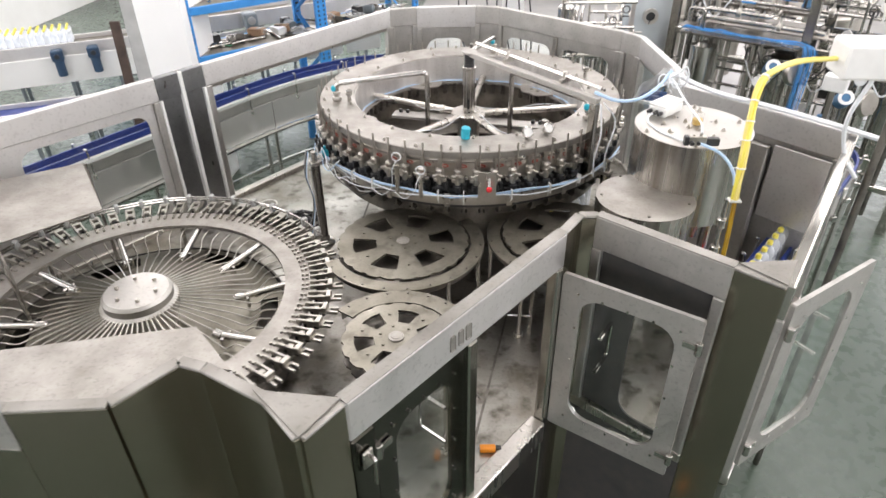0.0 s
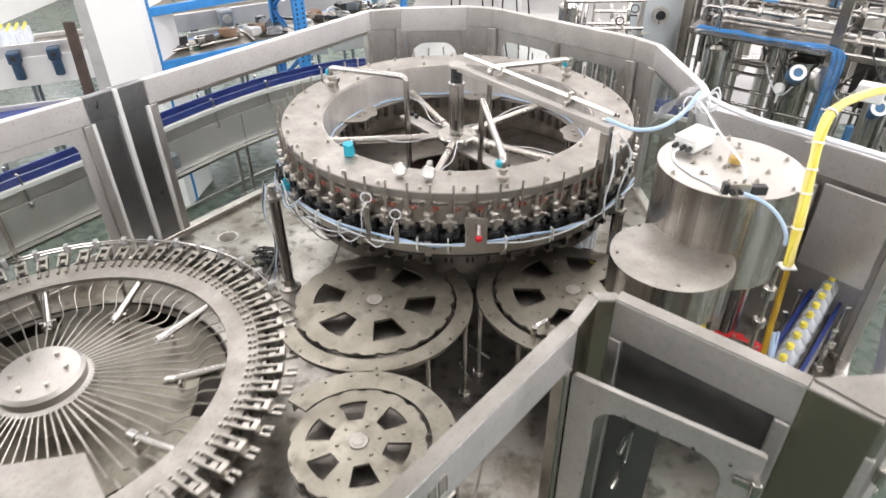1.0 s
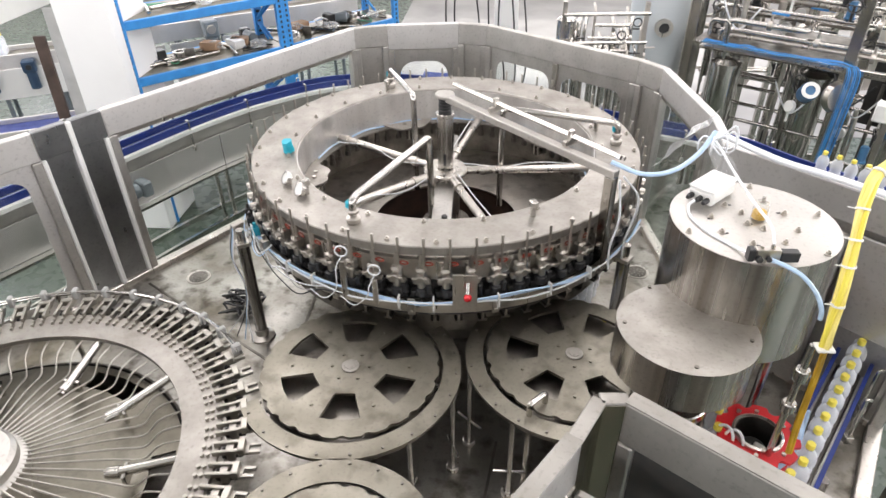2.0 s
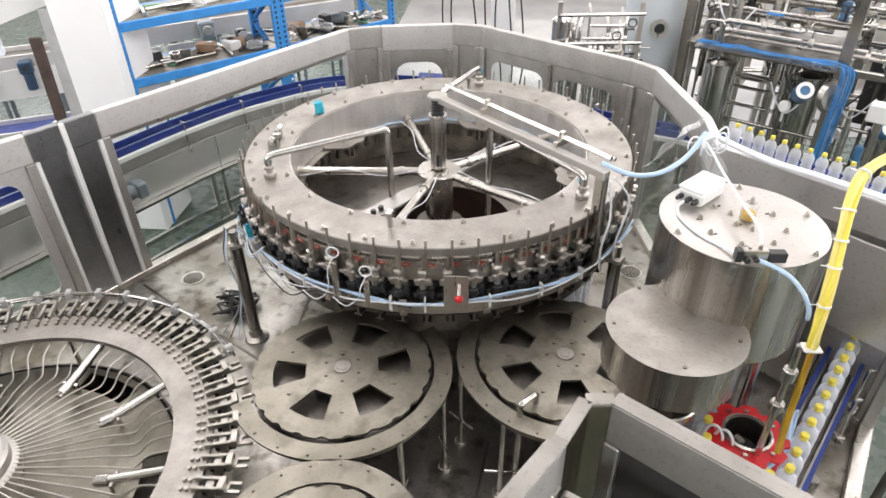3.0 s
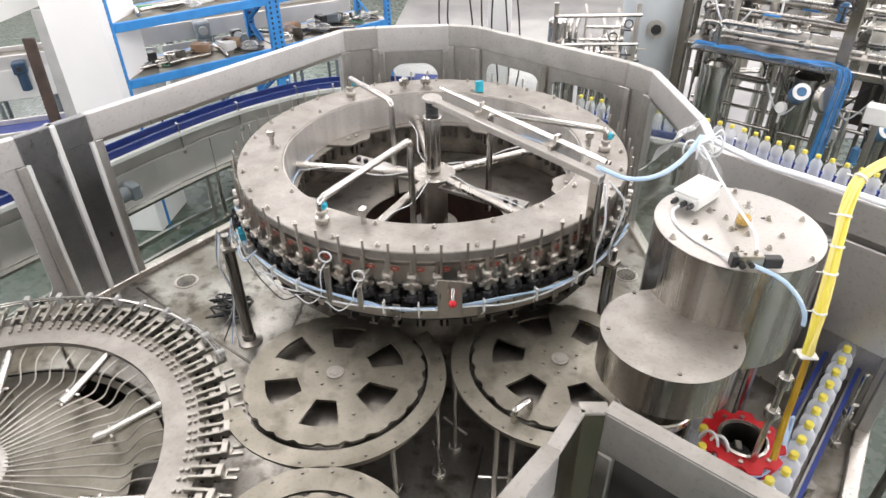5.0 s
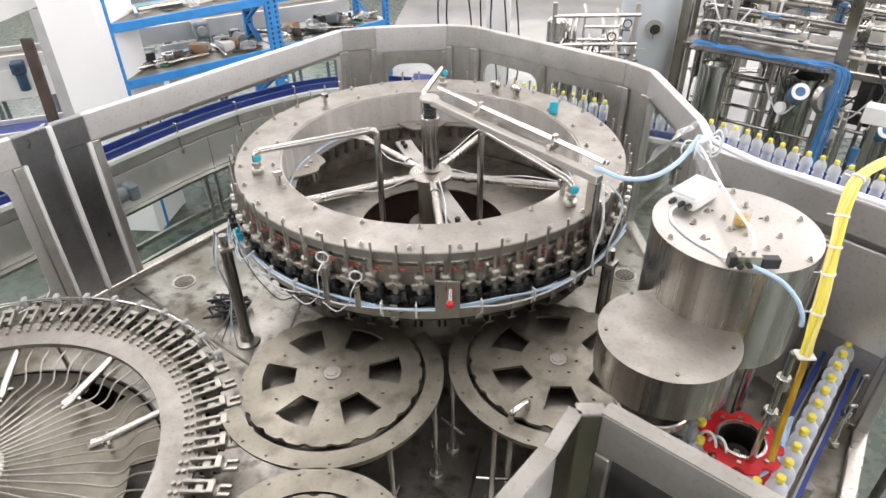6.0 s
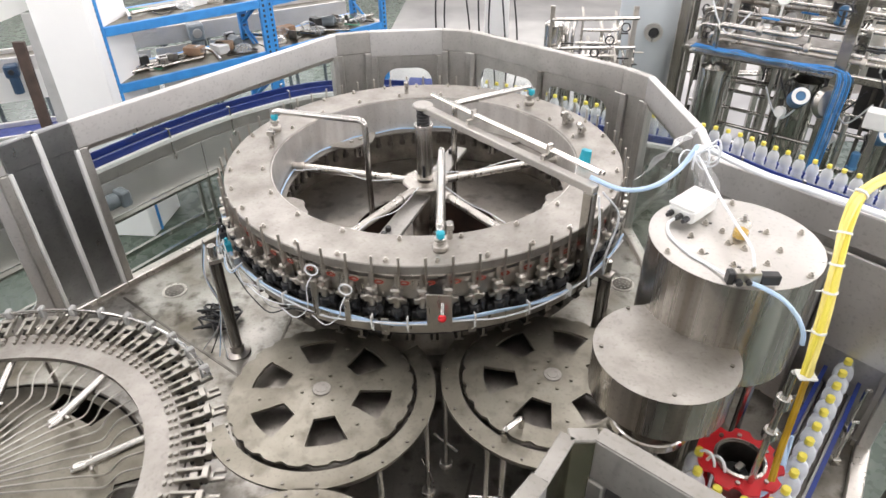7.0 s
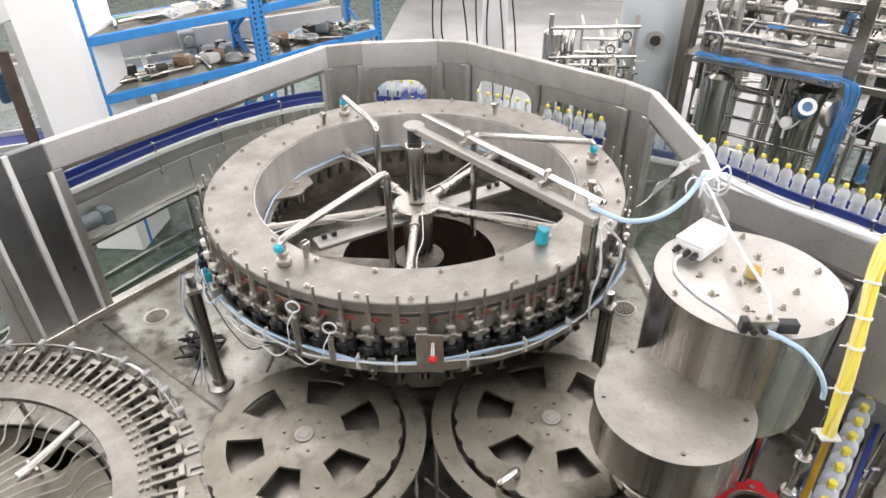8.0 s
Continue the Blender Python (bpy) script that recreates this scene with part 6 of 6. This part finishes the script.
for x, y, z in ((1.21, -0.16, 1.48), (1.9, -0.1, 1.3)):
    bm = B()
    cyl(bm, 0.075, -0.10, 0.08, 24, pose(x, y, z, 60, 0, 20), 0.01)
    pump = part("pump_motor", bm, MOTOR, skid, "blue pump motor")
    bm = B()
    lathe(bm, [(0.04, 0.08), (0.07, 0.08), (0.07, 0.09), (0.04, 0.09)], 20, pose(x, y, z, 60, 0, 20), closed=True)
    part("fan_cover", bm, WHITE, pump)
    bm = B()
    lathe(bm, [(0, 0), (0.11, 0.0), (0.13, 0.03), (0.11, 0.07), (0, 0.07)], 28, pose(x + 0.16, y + 0.1, z - 0.03, 80, 0, 60))
    part("volute", bm, STEEL, pump)
bm = B()
box(bm, 1.75, -0.59, 1.50, 1.95, -0.47, 1.64, bevel=0.01)
bx = part("junction_box", bm, WHITE, skid, "white junction box")
bm = B()
box(bm, 1.83, -0.55, 0, 1.87, -0.52, 1.50)
part("stand", bm, STEEL, bx)
bm = B()
box(bm, 0.8, 0.88, 1.15, 1.35, 0.94, 1.58, bevel=0.006)
part("dark_panel", bm, DARK, skid, "dark equipment panel")
bm = B()
box(bm, 1.55, 0.7, 1.0, 2.5, 0.76, 1.6, bevel=0.006)
part("dark_panel", bm, DARK, skid, "dark equipment panel")
random.seed(77)
for k in range(64):
    x, y, z = random.uniform(0.1, 2.5), random.uniform(-0.12, 0.9), random.uniform(1.70, 2.35) if k % 3 else random.uniform(0.6, 1.5)
    kind = k % 4
    bm = B()
    if kind == 0:
        lathe(bm, [(0.045, -0.006), (0.055, -0.006), (0.055, 0.006), (0.045, 0.006)], 18, pose(x, y, z, 70, 0, random.uniform(0, 90)), closed=True)
        tube(bm, [(x - 0.05, y, z), (x + 0.05, y, z)], 0.005, 6)
        cyl(bm, 0.012, -0.12, 0.0, 8, pose(x, y, z))
        part("handwheel", bm, BLACK, skid, "black valve handwheel")
    elif kind == 1:
        cyl(bm, 0.05, -0.02, 0.02, 20, pose(x, y, z, 80, 0, random.uniform(-40, 40)), 0.004)
        cyl(bm, 0.01, -0.14, -0.03, 8, pose(x, y, z))
        part("gauge", bm, WHITE, skid, "white round gauge")
    elif kind == 2:
        cyl(bm, 0.035, -0.07, 0.07, 16, pose(x, y, z), 0.006)
        cyl(bm, 0.045, -0.075, -0.06, 16, pose(x, y, z))
        part("actuator", bm, random.choice([STEEL, BLACK, MOTOR]), skid, "small valve actuator")
    else:
        pipe_part(skid, [(x, y, z), (x, y, z + 0.14), (x + 0.16, y, z + 0.14), (x + 0.16, y + 0.05, z - 0.2)], 0.014, FINE, bendr=0.04)
        bm.free()
for k in range(10):
    x, y = random.uniform(0.1, 2.4), random.uniform(0.0, 0.5)
    z = random.uniform(1.2, 2.1)
    bm = B()
    tube(bm, smooth_path([(x, y, z), (x + 0.1, y - 0.05, z - 0.15), (x + 0.2, y, z - 0.25), (x + 0.34, y + 0.02, z - 0.05)]), 0.008, 6)
    part("cable", bm, BLACK if k % 3 else HOSEW, skid, "slack cable")
# a second skid behind
skid2 = thing("far_pipework", pose(2.4, 9.2, 0), "distant stainless steel pipework and vessels", "pipework")
random.seed(33)
for k in range(8):
    x = 0.3 * k
    bm = B()
    box(bm, x - 0.03, -0.03, 0, x + 0.03, 0.03, 2.6)
    part("post", bm, SHEET, skid2)
for k in range(12):
    z, y = random.uniform(0.8, 2.5), random.uniform(-0.1, 0.6)
    pipe_part(skid2, [(random.uniform(-0.1, 0.6), y, z), (random.uniform(1.2, 3.4), y, z), (random.uniform(1.2, 3.4), y, z + 0.4)], random.choice([0.02, 0.035]), random.choice([FINE, STEEL]))
for k in range(4):
    bm = B()
    lathe(bm, [(0, 0.4), (0.2, 0.4), (0.24, 0.5), (0.24, 1.9), (0.15, 2.05), (0, 2.1)], 28, pose(0.3 + 0.8 * k, 0.9, 0))
    v = part("vessel", bm, STEEL, skid2)
    bm = B()
    cyl(bm, 0.05, 0, 0.42, 12, pose(0.3 + 0.8 * k, 0.9, 0))
    part("foot", bm, STEEL, v)
# things left on the door sill and under the doors
for x, y, z, a in ((0.362, 2.15, ZB + 0.001, 6), (0.97, 1.93, 0.62, 20)):
    o = thing("door_clip", pose(x, y, z) @ turn(a), "orange plastic door clip with a black tip", "clip", "orange clips")
    bm = B()
    box(bm, -0.035, -0.015, 0.0, 0.035, 0.015, 0.03, bevel=0.004)
    part("grip", bm, ORANGE, o)
    bm = B()
    box(bm, 0.036, -0.011, 0.006, 0.06, 0.011, 0.026, bevel=0.003)
    part("tip", bm, BLACK, o)


# ---- what moves ----
def motions():
    for ob, centre, rate, start in ((filler, FC, -39.5, 0.0), (rinser, RC, -39.5, 0.0), (star_a, STARS["A"], 98.75, 40 - 98.75 * 4.5), (star_b, STARS["B"], 98.75, 3 - 98.75 * 4.5), (star_c, STARS["C"], 148.0, 109 - 148 * 0.2), (rstar, RS, -200.0, 0.0)):
        walk(ob, [(0.25 * k, pose(centre[0], centre[1], 0, 0, 0, start + rate * 0.25 * k)) for k in range(33)])
    for ob, s0 in BOTTLES:
        walk(ob, [(0.25 * k, pose(*along(s0 + SPEED * 0.25 * k))) for k in range(33)])


motions()
